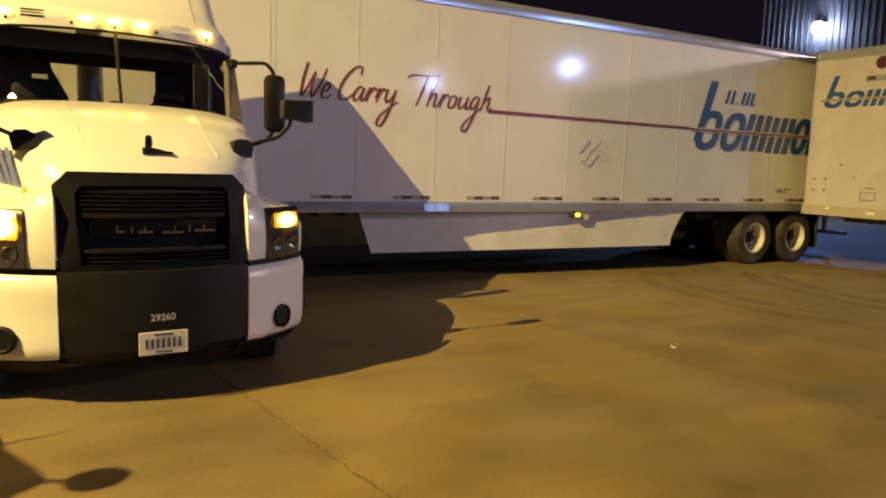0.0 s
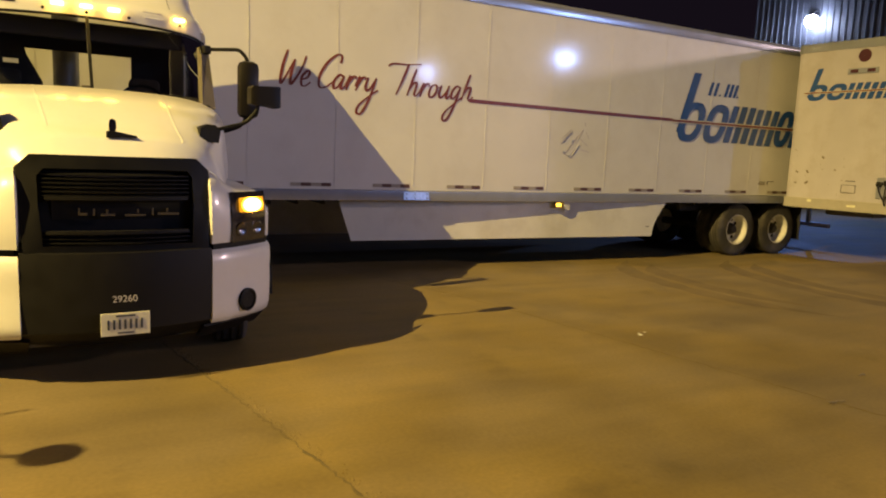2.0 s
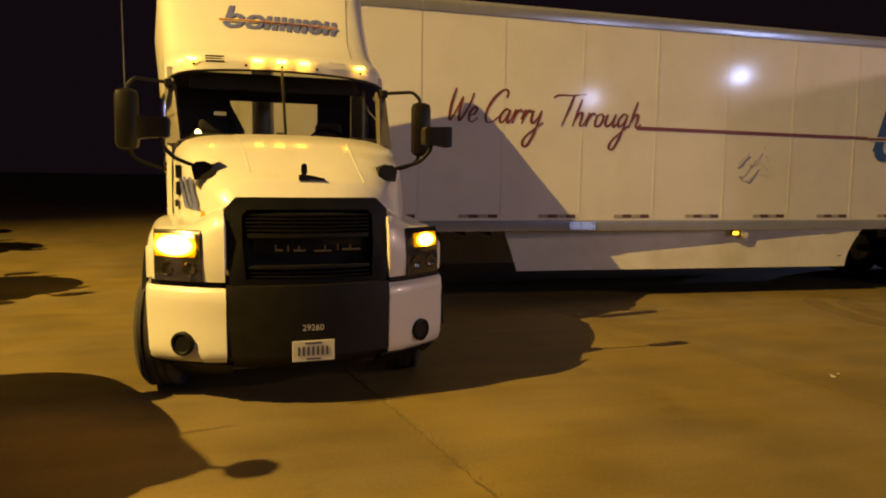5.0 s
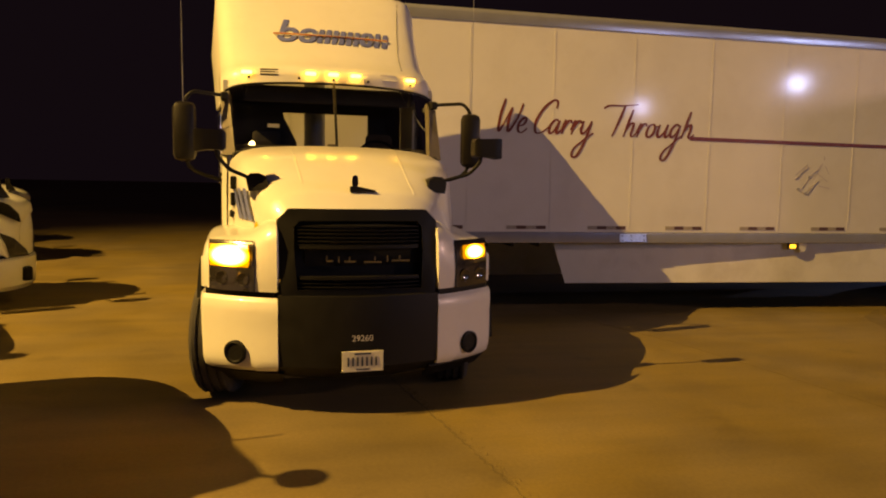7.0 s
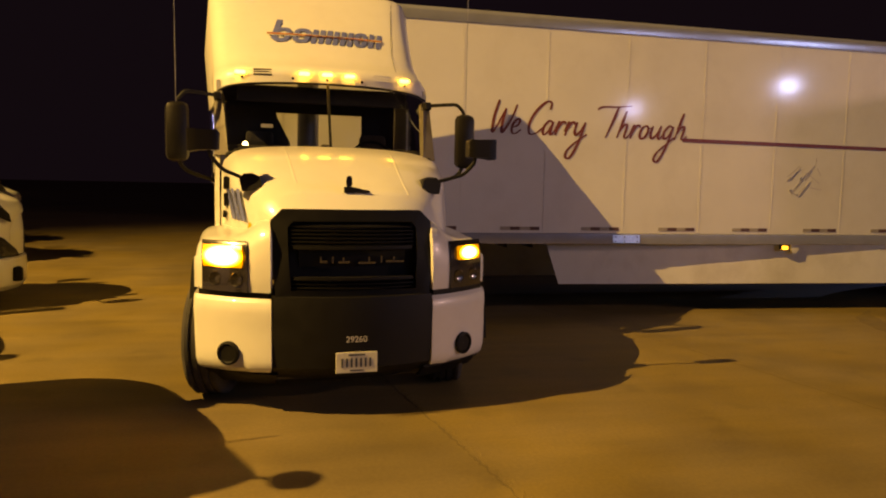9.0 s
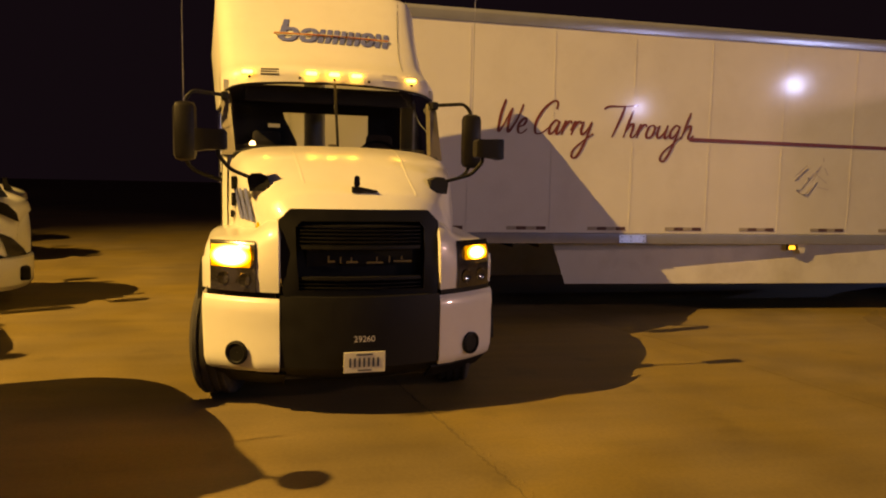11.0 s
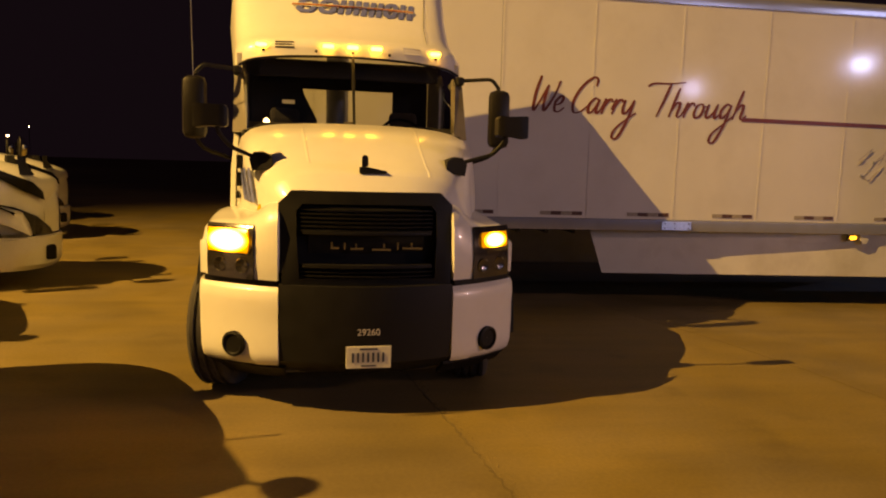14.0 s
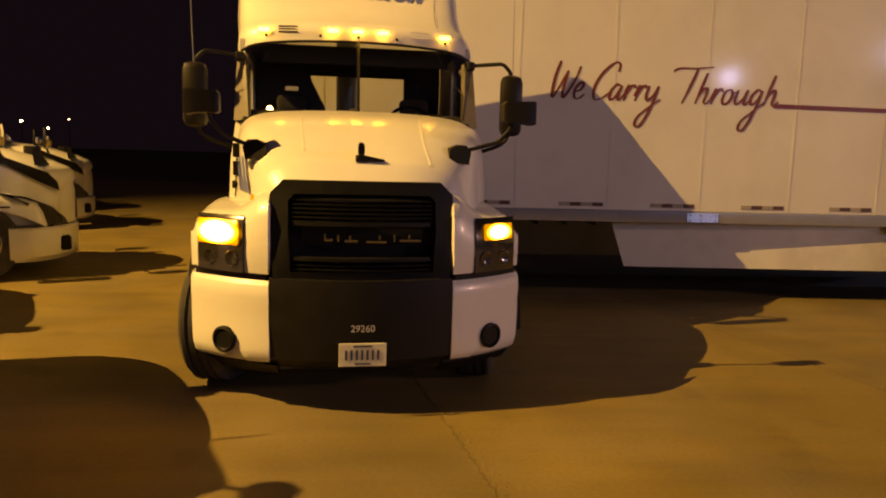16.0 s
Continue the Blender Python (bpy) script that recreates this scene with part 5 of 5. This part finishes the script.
# ---- second trailer, parked nose out beside it ----
SECOND = thing("parked_trailer", "white parked box trailer seen on its scuffed nose, on landing legs", "trailer", pose(8.36, -2.80, 0, 0, 0, 5.0))


def build_second(tr):
    # local: x back from the nose, y across, z up
    w, l = 2.6, 15.6
    rows = []
    for z in (1.0, 1.02, 3.98, 4.0):
        rows.append([(0.10, 0.0, z), (0.03, 0.03, z), (0.0, 0.10, z), (0.0, w - 0.10, z), (0.03, w - 0.03, z), (0.10, w, z), (l, w, z), (l, 0, z)])
    b = part("body", loft(rows), PANEL_OLD, tr, "scuffed white trailer body")
    part("top_cap", loft([[(0.09 - d, -d, z), (0.02 - d, 0.03 - d, z), (-d, 0.10 - d, z), (-d, w - 0.1 + d, z), (0.02 - d, w - 0.03 + d, z), (0.09 - d, w + d, z), (l, w + d, z), (l, -d, z)] for z, d in ((3.94, 0.012), (4.06, 0.012), (4.10, 0.0))]), ALU, tr)
    part("bottom_rail", loft([[(0.09 - d, -d, z), (0.02 - d, 0.03 - d, z), (-d, 0.10 - d, z), (-d, w - 0.1 + d, z), (0.02 - d, w - 0.03 + d, z), (0.09 - d, w + d, z), (l, w + d, z), (l, -d, z)] for z, d in ((0.97, 0.02), (1.16, 0.02), (1.165, 0.0))]), OLD_RAIL, tr, "dull grey lower rail")
    # things on the nose, in y and z, proud of x = 0
    def plate(name, y0, y1, z0, z1, m, d=0.006, bev=0.0, label="", parent=None):
        return part(name, box(-d, 0.002, y0, y1, z0, z1, bev), m, parent or tr, label)
    c = 1.33
    part("round_badge", disc_ring([(0.115, 0), (0.115, 0.006), (0.001, 0.006)], (0, c, 3.80), (-1, 0, 0), 30), MAROON, tr, "plain maroon disc")
    lb = plate("lamp_plate", c - 0.27, c + 0.27, 3.48, 3.58, ALU, 0.02, 0.006)
    for y in (c - 0.15, c + 0.15):
        plate("nose_lamp", y - 0.07, y + 0.07, 3.50, 3.56, MAROON, 0.03, 0.008, "", lb)
    lg = new("nose_logo", None)
    lg.parent = tr
    lg.matrix_local = pose(0, 2.36, 3.02, 0, 0, -90)
    tagged(lg, "plain blue slanted shapes with a thin red stripe")
    logo_shapes(lg, 0.0, 0.0, 2.15, 0.30, -0.003, BLUE, STRIPE, 0.02)
    db = plate("document_box", 1.22, 1.47, 1.31, 1.45, PANEL_OLD, 0.03, 0.008, "small document box")
    for a in ((1.215, 1.475, 1.45, 1.456), (1.47, 1.476, 1.31, 1.45)):
        plate("box_edge", a[0], a[1], a[2], a[3], STEEL, 0.034, 0, "", db)
    plate("rail_label", 1.18, 1.34, 1.045, 1.09, PLATE, 0.026)
    plate("rail_label", 2.02, 2.10, 1.09, 1.14, PLATE, 0.026)
    plate("rail_label", 1.24, 1.42, 1.52, 1.535, STEEL, 0.004)
    g = plate("gladhand_panel", 0.52, 0.86, 1.24, 1.62, ALU, 0.02, 0.01, "air coupling panel with black hoses")
    for y, z in ((0.80, 1.50), (0.68, 1.52), (0.60, 1.50)):
        part("gladhand", disc_ring([(0.05, 0), (0.05, 0.05), (0.02, 0.06), (0.001, 0.06)], (-0.02, y, z), (-1, 0, 0), 16), BLACK, g)
        part("hose", pipe([(-0.06, y, z), (-0.12, y - 0.03, z - 0.10), (-0.08, 0.68, z - 0.3), (-0.02, 0.68, 1.12)], 0.014, 6), HOSE, g)
    rnd = random.Random(11)
    marks = [(2.38, 1.66, 0.014, 0.5), (2.17, 1.67, 0.017, 0.9), (2.39, 1.45, 0.013, 0.2), (2.17, 1.46, 0.019, -0.6), (1.89, 1.95, 0.016, 0.7), (1.64, 1.72, 0.011, 0.3)]
    marks += [(rnd.uniform(1.4, 2.45), rnd.uniform(1.25, 2.1), rnd.uniform(0.002, 0.006), rnd.uniform(-0.8, 0.8)) for _ in range(16)]
    for y, z, d, turn in marks:
        part("scuff", box(-0.0035, 0.001, y - d * 1.9, y + d * 1.9, z - d, z + d, 0, None, Matrix.Rotation(turn, 4, "X")), SCUFF, b)
    # pale colour on the legs replaces lamp light that misses them
    for y in (0.25, 1.5):
        leg = part("landing_leg", box(3.15, 3.28, y - 0.06, y + 0.06, 0.06, 1.0, 0.01), PANEL_OLD, tr, "landing leg coloured pale in place of lamp light")
        part("landing_foot", box(3.05, 3.38, y - 0.14, y + 0.14, 0.0, 0.06, 0.01), PANEL_OLD, leg)
    part("leg_brace", rod((3.22, 0.3, 0.55), (3.22, 1.45, 0.55), 0.03), PANEL_OLD, tr)
    part("kingpin_plate", box(0.3, 1.5, 1.0, 1.9, 0.86, 0.99, 0.02), STEEL, tr)
    for x in (12.6, 13.85):
        for y, out in ((0.2, -1), (0.54, -1), (2.06, 1), (2.40, 1)):
            h = new("wheel_station", None)
            h.parent = tr
            h.matrix_local = pose(x, y, 0.522, 0, 0, 90)
            wheel_flat(h, out)
    part("axle_frame", box(12.0, 14.5, 0.8, 1.8, 0.5, 1.0, 0.02), STEEL, tr)


build_second(SECOND)


# ---- row of parked tractors ----
def build_parked(m, label, tall=False):
    tr = thing("parked_tractor", label, "truck", m, "row of parked tractors")
    st = [(0.04, 0.62, 1.30), (0.08, 0.74, 1.43), (0.22, 0.84, 1.51), (0.55, 0.92, 1.62), (0.95, 0.97, 1.73), (1.35, 1.0, 1.84), (1.62, 1.03, 1.91)]
    # blunter nose, shaped for the ground shadow of the unseen tractors
    if tall:
        st = [(0.02, 1.06, 1.56), (0.06, 1.18, 1.66), (0.20, 1.28, 1.72), (0.55, 1.30, 1.78), (0.95, 1.28, 1.84), (1.35, 1.20, 1.90), (1.62, 1.12, 1.94)]
    rows = []
    for y, w, z in st:
        half = [(0, z + 0.02), (0.4 * w, z + 0.01), (0.72 * w, z - 0.04), (0.9 * w, z - 0.13), (w, z - 0.28), (w * 1.03, z - 0.5), (w * 1.05, 0.72)]
        f = lambda x, y=y, w=w: y + (0.20 * (abs(x) / w) ** 5 if tall else 0.28 * (abs(x) / w) ** 2.4) * max(0.0, 1 - y)
        rows.append([(-x, f(x), zz) for x, zz in half[:0:-1]] + [(x, f(x), zz) for x, zz in half])
    part("hood", sheet(fine(rows), 0.03), TRUCK_WHITE, tr, "white rounded hood", True)
    part("nose_panel", sheet([[(0.66 * k * i / 8, 0.06 + b + 0.27 * abs(i / 8) ** 2.4, z) for i in range(-8, 9)] for z, k, b in ((0.70, 0.98, 0.0), (0.95, 1.02, -0.01), (1.14, 1.0, -0.005), (1.26, 0.96, 0.01), (1.32, 0.92, 0.03))], 0.03), TRUCK_WHITE, tr, "white rounded nose", True)
    part("grille", sheet([[(0.26 * k * i / 6, 0.035 + b + 0.04 * abs(i / 6) ** 2.4, z) for i in range(-6, 7)] for z, k, b in ((0.74, 0.92, 0.0), (0.95, 1.0, 0.0), (1.10, 0.97, 0.01), (1.20, 0.85, 0.02))], 0.02), GRILLE, tr, "black grille", True)
    rows = [[(-1.21 * k, 0.98, z), (-1.22 * k, 0.82, z)] + [(1.22 * math.sin(a) * k, 0.02 + 0.75 * (1 - math.cos(a)) ** 0.9 + b, z) for a in [radians(-88 + 176 * i / 20) for i in range(21)]] + [(1.22 * k, 0.82, z), (1.21 * k, 0.98, z)] for z, k, b in ((0.24, 0.94, 0.06), (0.31, 0.99, 0.01), (0.50, 1.0, 0.0), (0.67, 1.0, 0.0), (0.70, 0.98, 0.03))]
    part("bumper", sheet(rows, 0.03), TRUCK_WHITE, tr, "white wraparound bumper", True)
    for s in (-1, 1):
        sw = [(0.24, 0.71), (0.28, 0.80), (0.45, 0.97), (0.75, 1.11), (1.10, 1.18), (0.80, 1.04), (0.62, 0.88), (0.54, 0.72)]
        rows = []
        for a in (1.0, 1.238):
            rows.append([(s * (a - 0.8 * max(0, 0.75 - y)), y, z) for y, z in sw])
        part("headlamp", loft(rows), LENS, tr, "dark swept-back headlamp", True)
        part("fog_lamp", box(s * 0.80, s * 1.0, 0.225, 0.36, 0.36, 0.56, 0.03), GRILLE, tr)
        intake = [(0.34, 1.18), (0.36, 1.30), (0.48, 1.43), (1.30, 1.76), (1.35, 1.68), (0.97, 1.53), (0.60, 1.31)]
        part("side_intake", loft([[(s * (0.78 + 0.12 * y - 0.14 * max(0, 0.6 - y)), y, z) for y, z in intake], [(s * (0.925 + 0.085 * y - 0.32 * max(0, 0.6 - y) ** 1.5), y, z) for y, z in intake]]), GRILLE, tr, "long black side intake")
        rows = []
        for x, zt in ((0.90, 1.05), (1.05, 1.16), (1.16, 1.15), (1.215, 1.05), (1.225, 0.92)):
            rows.append([(s * x, 0.50 + 0.3 * max(0, x - 1.0), 0.72), (s * x, 0.60 + 0.3 * max(0, x - 1.0), zt - 0.14), (s * x, 1.0, zt), (s * x, 1.5, zt), (s * x, 1.78, zt - 0.12), (s * x, 1.92, 0.7)])
        part("fender", sheet(fine(rows, 2), 0.03), TRUCK_WHITE, tr, "", True)
        part("fender_trim", box(s * 1.18, s * 1.235, 0.95, 1.20, 0.975, 0.995, 0.004), BLACK, tr)
        wheel(tr, (s * 1.03, 1.35, 0.51), s, 0.51, 0.30, None, CHROME, "front wheel")
        for y in (5.3, 6.6):
            wheel(tr, (s * 1.05, y, 0.51), s, 0.51, 0.29, None, CHROME, "drive wheel")
        st_ = part("hood_mirror_stalk", pipe([(s * 0.92, 0.98, 1.62), (s * 1.10, 1.02, 1.66), (s * 1.22, 1.05, 1.74)], 0.018), BLACK, tr)
        part("hood_mirror", loft([[(s * (1.24 + a * math.cos(t)), 1.05 + d, 1.94 + b * math.sin(t)) for t in [2 * math.pi * k / 20 for k in range(20)]] for a, b, d in ((0.03, 0.05, -0.10), (0.08, 0.13, -0.085), (0.11, 0.19, -0.05), (0.125, 0.215, 0.0), (0.12, 0.21, 0.02))]), CHROME, st_, "oval chrome hood mirror", True)
        part("hood_mirror_rim", loft([[(s * (1.24 + a * math.cos(t)), 1.05 + d, 1.94 + b * math.sin(t)) for t in [2 * math.pi * k / 20 for k in range(20)]] for a, b, d in ((0.125, 0.215, 0.02), (0.135, 0.225, 0.03), (0.125, 0.215, 0.05))]), BLACK, st_, "", True)
        part("hood_deflector", loft([[(s * (0.66 + dx), 0.42 + dy, z) for dx, dy in ((0, 0), (0.16, 0.03), (0.17, 0.20), (0.02, 0.16))] for z in (1.52,)] + [[(s * (0.68 + dx), 0.52 + dy, z) for dx, dy in ((0, 0), (0.13, 0.03), (0.13, 0.12), (0.02, 0.10))] for z in (1.68, 1.78)]), BLACK, tr, "dark wedge on the hood", True)
        part("side_mirror", box(s * 1.25, s * 1.48, 1.95, 2.1, 1.85, 2.55, 0.05), BLACK, tr, "", True)
        part("mirror_arm", pipe([(s * 1.05, 2.1, 2.5), (s * 1.36, 2.03, 2.45), (s * 1.36, 2.03, 1.95), (s * 1.05, 2.1, 1.9)], 0.02), BLACK, tr)
        part("cab_wall", prism([(1.6, 0.95), (1.6, 1.86), (2.06, 2.62), (2.2, 2.85), (4.6, 3.4), (4.6, 0.95)], "x", s * 1.03, s * 1.07), TRUCK_WHITE, tr)
        part("side_window", prism([(1.98, 1.95), (2.85, 1.95), (2.85, 2.55), (2.25, 2.55)], "x", s * 1.071, s * 1.076), LENS, tr)
        part("side_fairing", box(s * 0.95, s * 1.16, 2.1, 4.6, 0.35, 0.95, 0.03), TRUCK_WHITE, tr)
        part("frame_rail", box(s * 0.38, s * 0.46, 1.0, 7.3, 0.72, 0.98), STEEL, tr)
    rows = [[(x, y + 0.22 * (x / 1.03) ** 2, z - 0.03 * (x / 1.03) ** 2) for x in [1.03 * i / 8 for i in range(-8, 9)]] for z, y in ((1.86, 1.58), (2.30, 1.84), (2.72, 2.10))]
    part("windscreen", sheet(rows, 0.02), LENS, tr, "dark windscreen", True)
    rows = [[(x, y + 0.2 * (x / 1.05) ** 2 * k, z - (0.08 + 0.1 * (1 - k)) * (abs(x) / wide) ** (16 if tall else 6)) for x in [wide * i / 8 for i in range(-8, 9)]] for z, y, k, wide in (((2.72, 2.08, 1, 1.05), (3.0, 2.26, 0.9, 1.05), (3.28, 2.50, 0.7, 0.96), (3.45, 2.60, 0.5, 0.72), (3.70, 2.66, 0.3, 0.65), (4.22, 2.72, 0.2, 0.63), (4.30, 4.6, 0.0, 0.63)) if tall else ((2.72, 2.08, 1, 1.05), (2.95, 2.2, 0.9, 1.05), (3.4, 2.6, 0.6, 1.05), (3.75, 3.3, 0.3, 1.05), (3.85, 4.6, 0.0, 1.05)))]
    roof = part("roof", sheet(rows, 0.03), TRUCK_WHITE, tr, "", True)
    # unseen roof discs and stub, added only to shape the ground shadow
    if tall:
        for s in (-1, 1):
            part("beacon_stalk", pipe([(s * 0.46, 2.80, 3.95), (s * 0.56, 2.62, 4.06), (s * 0.66, 2.54, 4.08)], 0.014), BLACK, roof)
            part("beacon", loft([[(s * 0.70 + a * math.cos(t), 2.52 + a * math.sin(t), z) for t in [2 * math.pi * k / 16 for k in range(16)]] for a, z in ((0.07, 4.08), (0.105, 4.11), (0.105, 4.15), (0.07, 4.19))]), CASTER_AMBER, roof, "unseen disc added to cast a round ground shadow", True)
        part("antenna", rod((-0.02, 2.70, 4.18), (-0.02, 2.64, 4.42), 0.010, 6, 0.006), BLACK, roof)
    part("cab_back", box(-1.05, 1.05, 4.56, 4.6, 0.95, 3.7), TRUCK_WHITE, tr)
    part("axle", box(-1.0, 1.0, 1.28, 1.42, 0.44, 0.58), STEEL, tr)
    for y in (5.3, 6.6):
        part("axle", rod((-1.0, y, 0.51), (1.0, y, 0.51), 0.08), STEEL, tr)
    if not tall:
        # long nose: the cab stands further back
        for ob in tr.children:
            if ob.name.split(".")[0] in ("hood", "windscreen", "roof", "cab_wall", "side_window", "side_mirror", "mirror_arm", "side_fairing", "cab_back"):
                for v in ob.data.vertices:
                    v.co.y += 0.42 * min(1.0, max(0.0, (v.co.y - 0.9) / 0.6))
    return tr


HEAD = 120
parked = build_parked(pose(-8.75, 2.1, 0, 0, 0, HEAD), "white parked semi tractor with rounded hood and swept headlamps")
for x, y, turn in ((-10.85, 7.9, HEAD), (-12.8, 12.2, HEAD), (-14.8, 16.5, HEAD)):
    copy_thing(parked, pose(x, y, 0, 0, 0, turn))
# tall tractors stand out of view and are shaped by the shadows they cast
tall_one = build_parked(pose(-7.10, -4.24, 0, 0, 0, 116), "unseen white parked semi tractor, nose and roof shaped to cast ground shadows", True)
copy_thing(tall_one, pose(-9.42, -1.54, 0, 0, 0, 117))


# ---- building at the docks ----
def building():
    hs = thing("dock_building", "long building with ribbed metal wall, lit by a blue-white flood lamp", "building", pose(24.6, 0, 0))
    pts = []
    y = -5.0
    while y < 14.3:
        pts += [(y, 0.0), (y + 0.20, 0.0), (y + 0.215, -0.035), (y + 0.255, -0.035), (y + 0.27, 0.0)]
        y += 0.30
    bm = loft([[(d, yy, z) for yy, d in pts] for z in (0.0, 10.5)], caps=False, ring=False)
    part("wall", bm, WALLMETAL, hs, "ribbed grey metal cladding")
    part("wall_core", box(0.02, 12.0, -5.0, 14.3, 0.0, 10.5), WALLMETAL, hs)
    part("eaves_trim", box(-0.12, 12.1, -5.1, 14.4, 10.5, 10.75, 0.02), GALV, hs)
    for y in (-3.0, 1.2, 5.4):
        d = part("dock_door", box(-0.05, 0.01, y, y + 2.7, 1.2, 4.1, 0.01), GALV, hs, "closed dock door")
        part("dock_bumper", box(-0.2, -0.02, y, y + 0.25, 0.8, 1.2, 0.02), RUBBERMARK, d)
    f = thing("wall_flood_lamp", "bright blue-white flood lamp on a wall bracket", "lamp", pose(DOCK[0], DOCK[1], DOCK[2]))
    part("lamp_arm", pipe([(0.45, 0, 0.55), (0.25, 0, 0.5), (0.05, 0, 0.30)], 0.04), GALV, f)
    part("lamp_body", box(-0.06, 0.30, -0.16, 0.24, 0.22, 0.33, 0.03), GALV, f)
    part("lamp_lens", disc_ring([(0.26, 0), (0.25, 0.12), (0.16, 0.20), (0.001, 0.22)], (-0.12, -0.10, 0.02), (-0.62, -0.62, -0.4), 24), LAMP_DOCK, f, "glowing lens", True)


building()


# ---- lamp posts round the yard ----
def lamp_post(place, lens, label, aim, size=0.35, gap=0.5):
    x, y, z = place
    f = thing("lamp_post", label, "lamp post", pose(x, y, 0), "yard lamp posts")
    d = Vector((aim[0] - x, aim[1] - y, 0)).normalized()
    bx, by = -d.x * 1.2, -d.y * 1.2
    part("pole", rod((bx, by, 0), (bx, by, z + gap), 0.11, 14, 0.06), GALV, f)
    part("pole_foot", box(bx - 0.2, bx + 0.2, by - 0.2, by + 0.2, 0, 0.05, 0.01), GALV, f)
    part("lamp_arm", pipe([(bx, by, z + gap - 0.1), (bx * 0.4, by * 0.4, z + gap), (0, 0, z + gap - 0.05)], 0.035), GALV, f)
    t = Matrix.Rotation(math.atan2(d.y, d.x), 4, "Z")
    part("lamp_head", box(-0.3, 0.3, -size, size, z + gap - 0.12, z + gap + 0.06, 0.03, None, t), GALV, f)
    c = Vector((d.x, d.y, -0.35)).normalized()
    part("lamp_lens", disc_ring([(size, 0.0), (size * 0.9, 0.05), (0.001, 0.06)], Vector((0, 0, z + gap - 0.32)), c, 24), lens, f, "glowing lens", True)
    part("lens_back", disc_ring([(size * 1.05, -0.03), (size * 1.05, 0.0), (0.001, 0.0)], Vector((0, 0, z + gap - 0.32)) - c * 0.01, c, 24), GALV, f)
    return f


lamp_post(SODIUM, LAMP_SODIUM, "tall steel post with a yellow yard lamp", (0, 0), 0.4, 0.9)
lamp_post(FAR_FLOOD, LAMP_WHITE, "tall steel post with a white flood lamp", (0, -2), 0.4, 0.9)
for spot, aim, size in zip(FLOODS, FLOOD_AIM, (0.30, 0.12)):
    back = (Vector(spot) - Vector(aim)).normalized() * 0.35
    lamp_post((spot[0] + back.x, spot[1] + back.y, spot[2] + back.z), LAMP_WHITE, "steel post with a white flood lamp", aim[:2], size, 0.32)


# ---- lights far across the yard ----
for bearing, dist, height, size in ((-26.4, 95, 4.6, 0.15), (-25.7, 110, 3.6, 0.08), (-24.8, 100, 4.0, 0.13), (-23.5, 120, 5.8, 0.09), (-27.2, 90, 2.6, 0.12), (-27.8, 90, 2.4, 0.10)):
    a = radians(90 - bearing)
    x, y = -4.1 + dist * math.cos(a), -9.0 + dist * math.sin(a)
    f = thing("street_lamp", "distant street lamp on a thin post", "street lamp", pose(x, y, 0), "distant street lamps")
    part("pole", rod((0, 0, 0), (0, 0, height), 0.05, 8), STEEL, f)
    part("lamp_head", box(-0.18, 0.18, -0.18, 0.18, height, height + 0.10, 0.03), STEEL, f)
    part("lamp_lens", disc_ring([(size * 0.4, -size), (size, 0.0), (size * 0.4, size)], (0, 0, height - size * 0.5), (0, 0, 1), 12), LAMP_FAR, f, "glowing lens", True)

# ---- litter ----
for x, y, s in ((0.49, -4.44, 0.030), (0.52, -4.38, 0.018), (0.62, -4.36, 0.018), (3.3, -6.3, 0.05), (4.6, -5.0, 0.03)):
    f = thing("litter", "crumpled pale paper scrap on the concrete", "litter", pose(x, y, 0.0, 0, 0, 40 * x))
    bm = bmesh.new()
    bmesh.ops.create_icosphere(bm, subdivisions=1, radius=s)
    for v in bm.verts:
        v.co.z = abs(v.co.z) * 0.5
        v.co.x *= 1 + 0.4 * noise.noise(v.co * 40)
    part("paper_scrap", bm, PAPER, f)

for x, y, sticks in ((0.51, -6.49, 6), (1.42, -6.12, 2)):
    rnd = random.Random(int(x * 100))
    f = thing("twig", "small dark twig lying on the concrete", "twig", pose(x, y, 0.0))
    for k in range(sticks):
        a, l = rnd.uniform(-0.5, 0.5), rnd.uniform(0.015, 0.045)
        c = Vector((rnd.uniform(-0.06, 0.06), rnd.uniform(-0.02, 0.02), 0.006))
        d = Vector((math.cos(a), math.sin(a), 0)) * l
        part("stick", pipe([c - d, c + Vector((0, 0.004, 0.004)), c + d], 0.0035, 6), SCUFF, f)
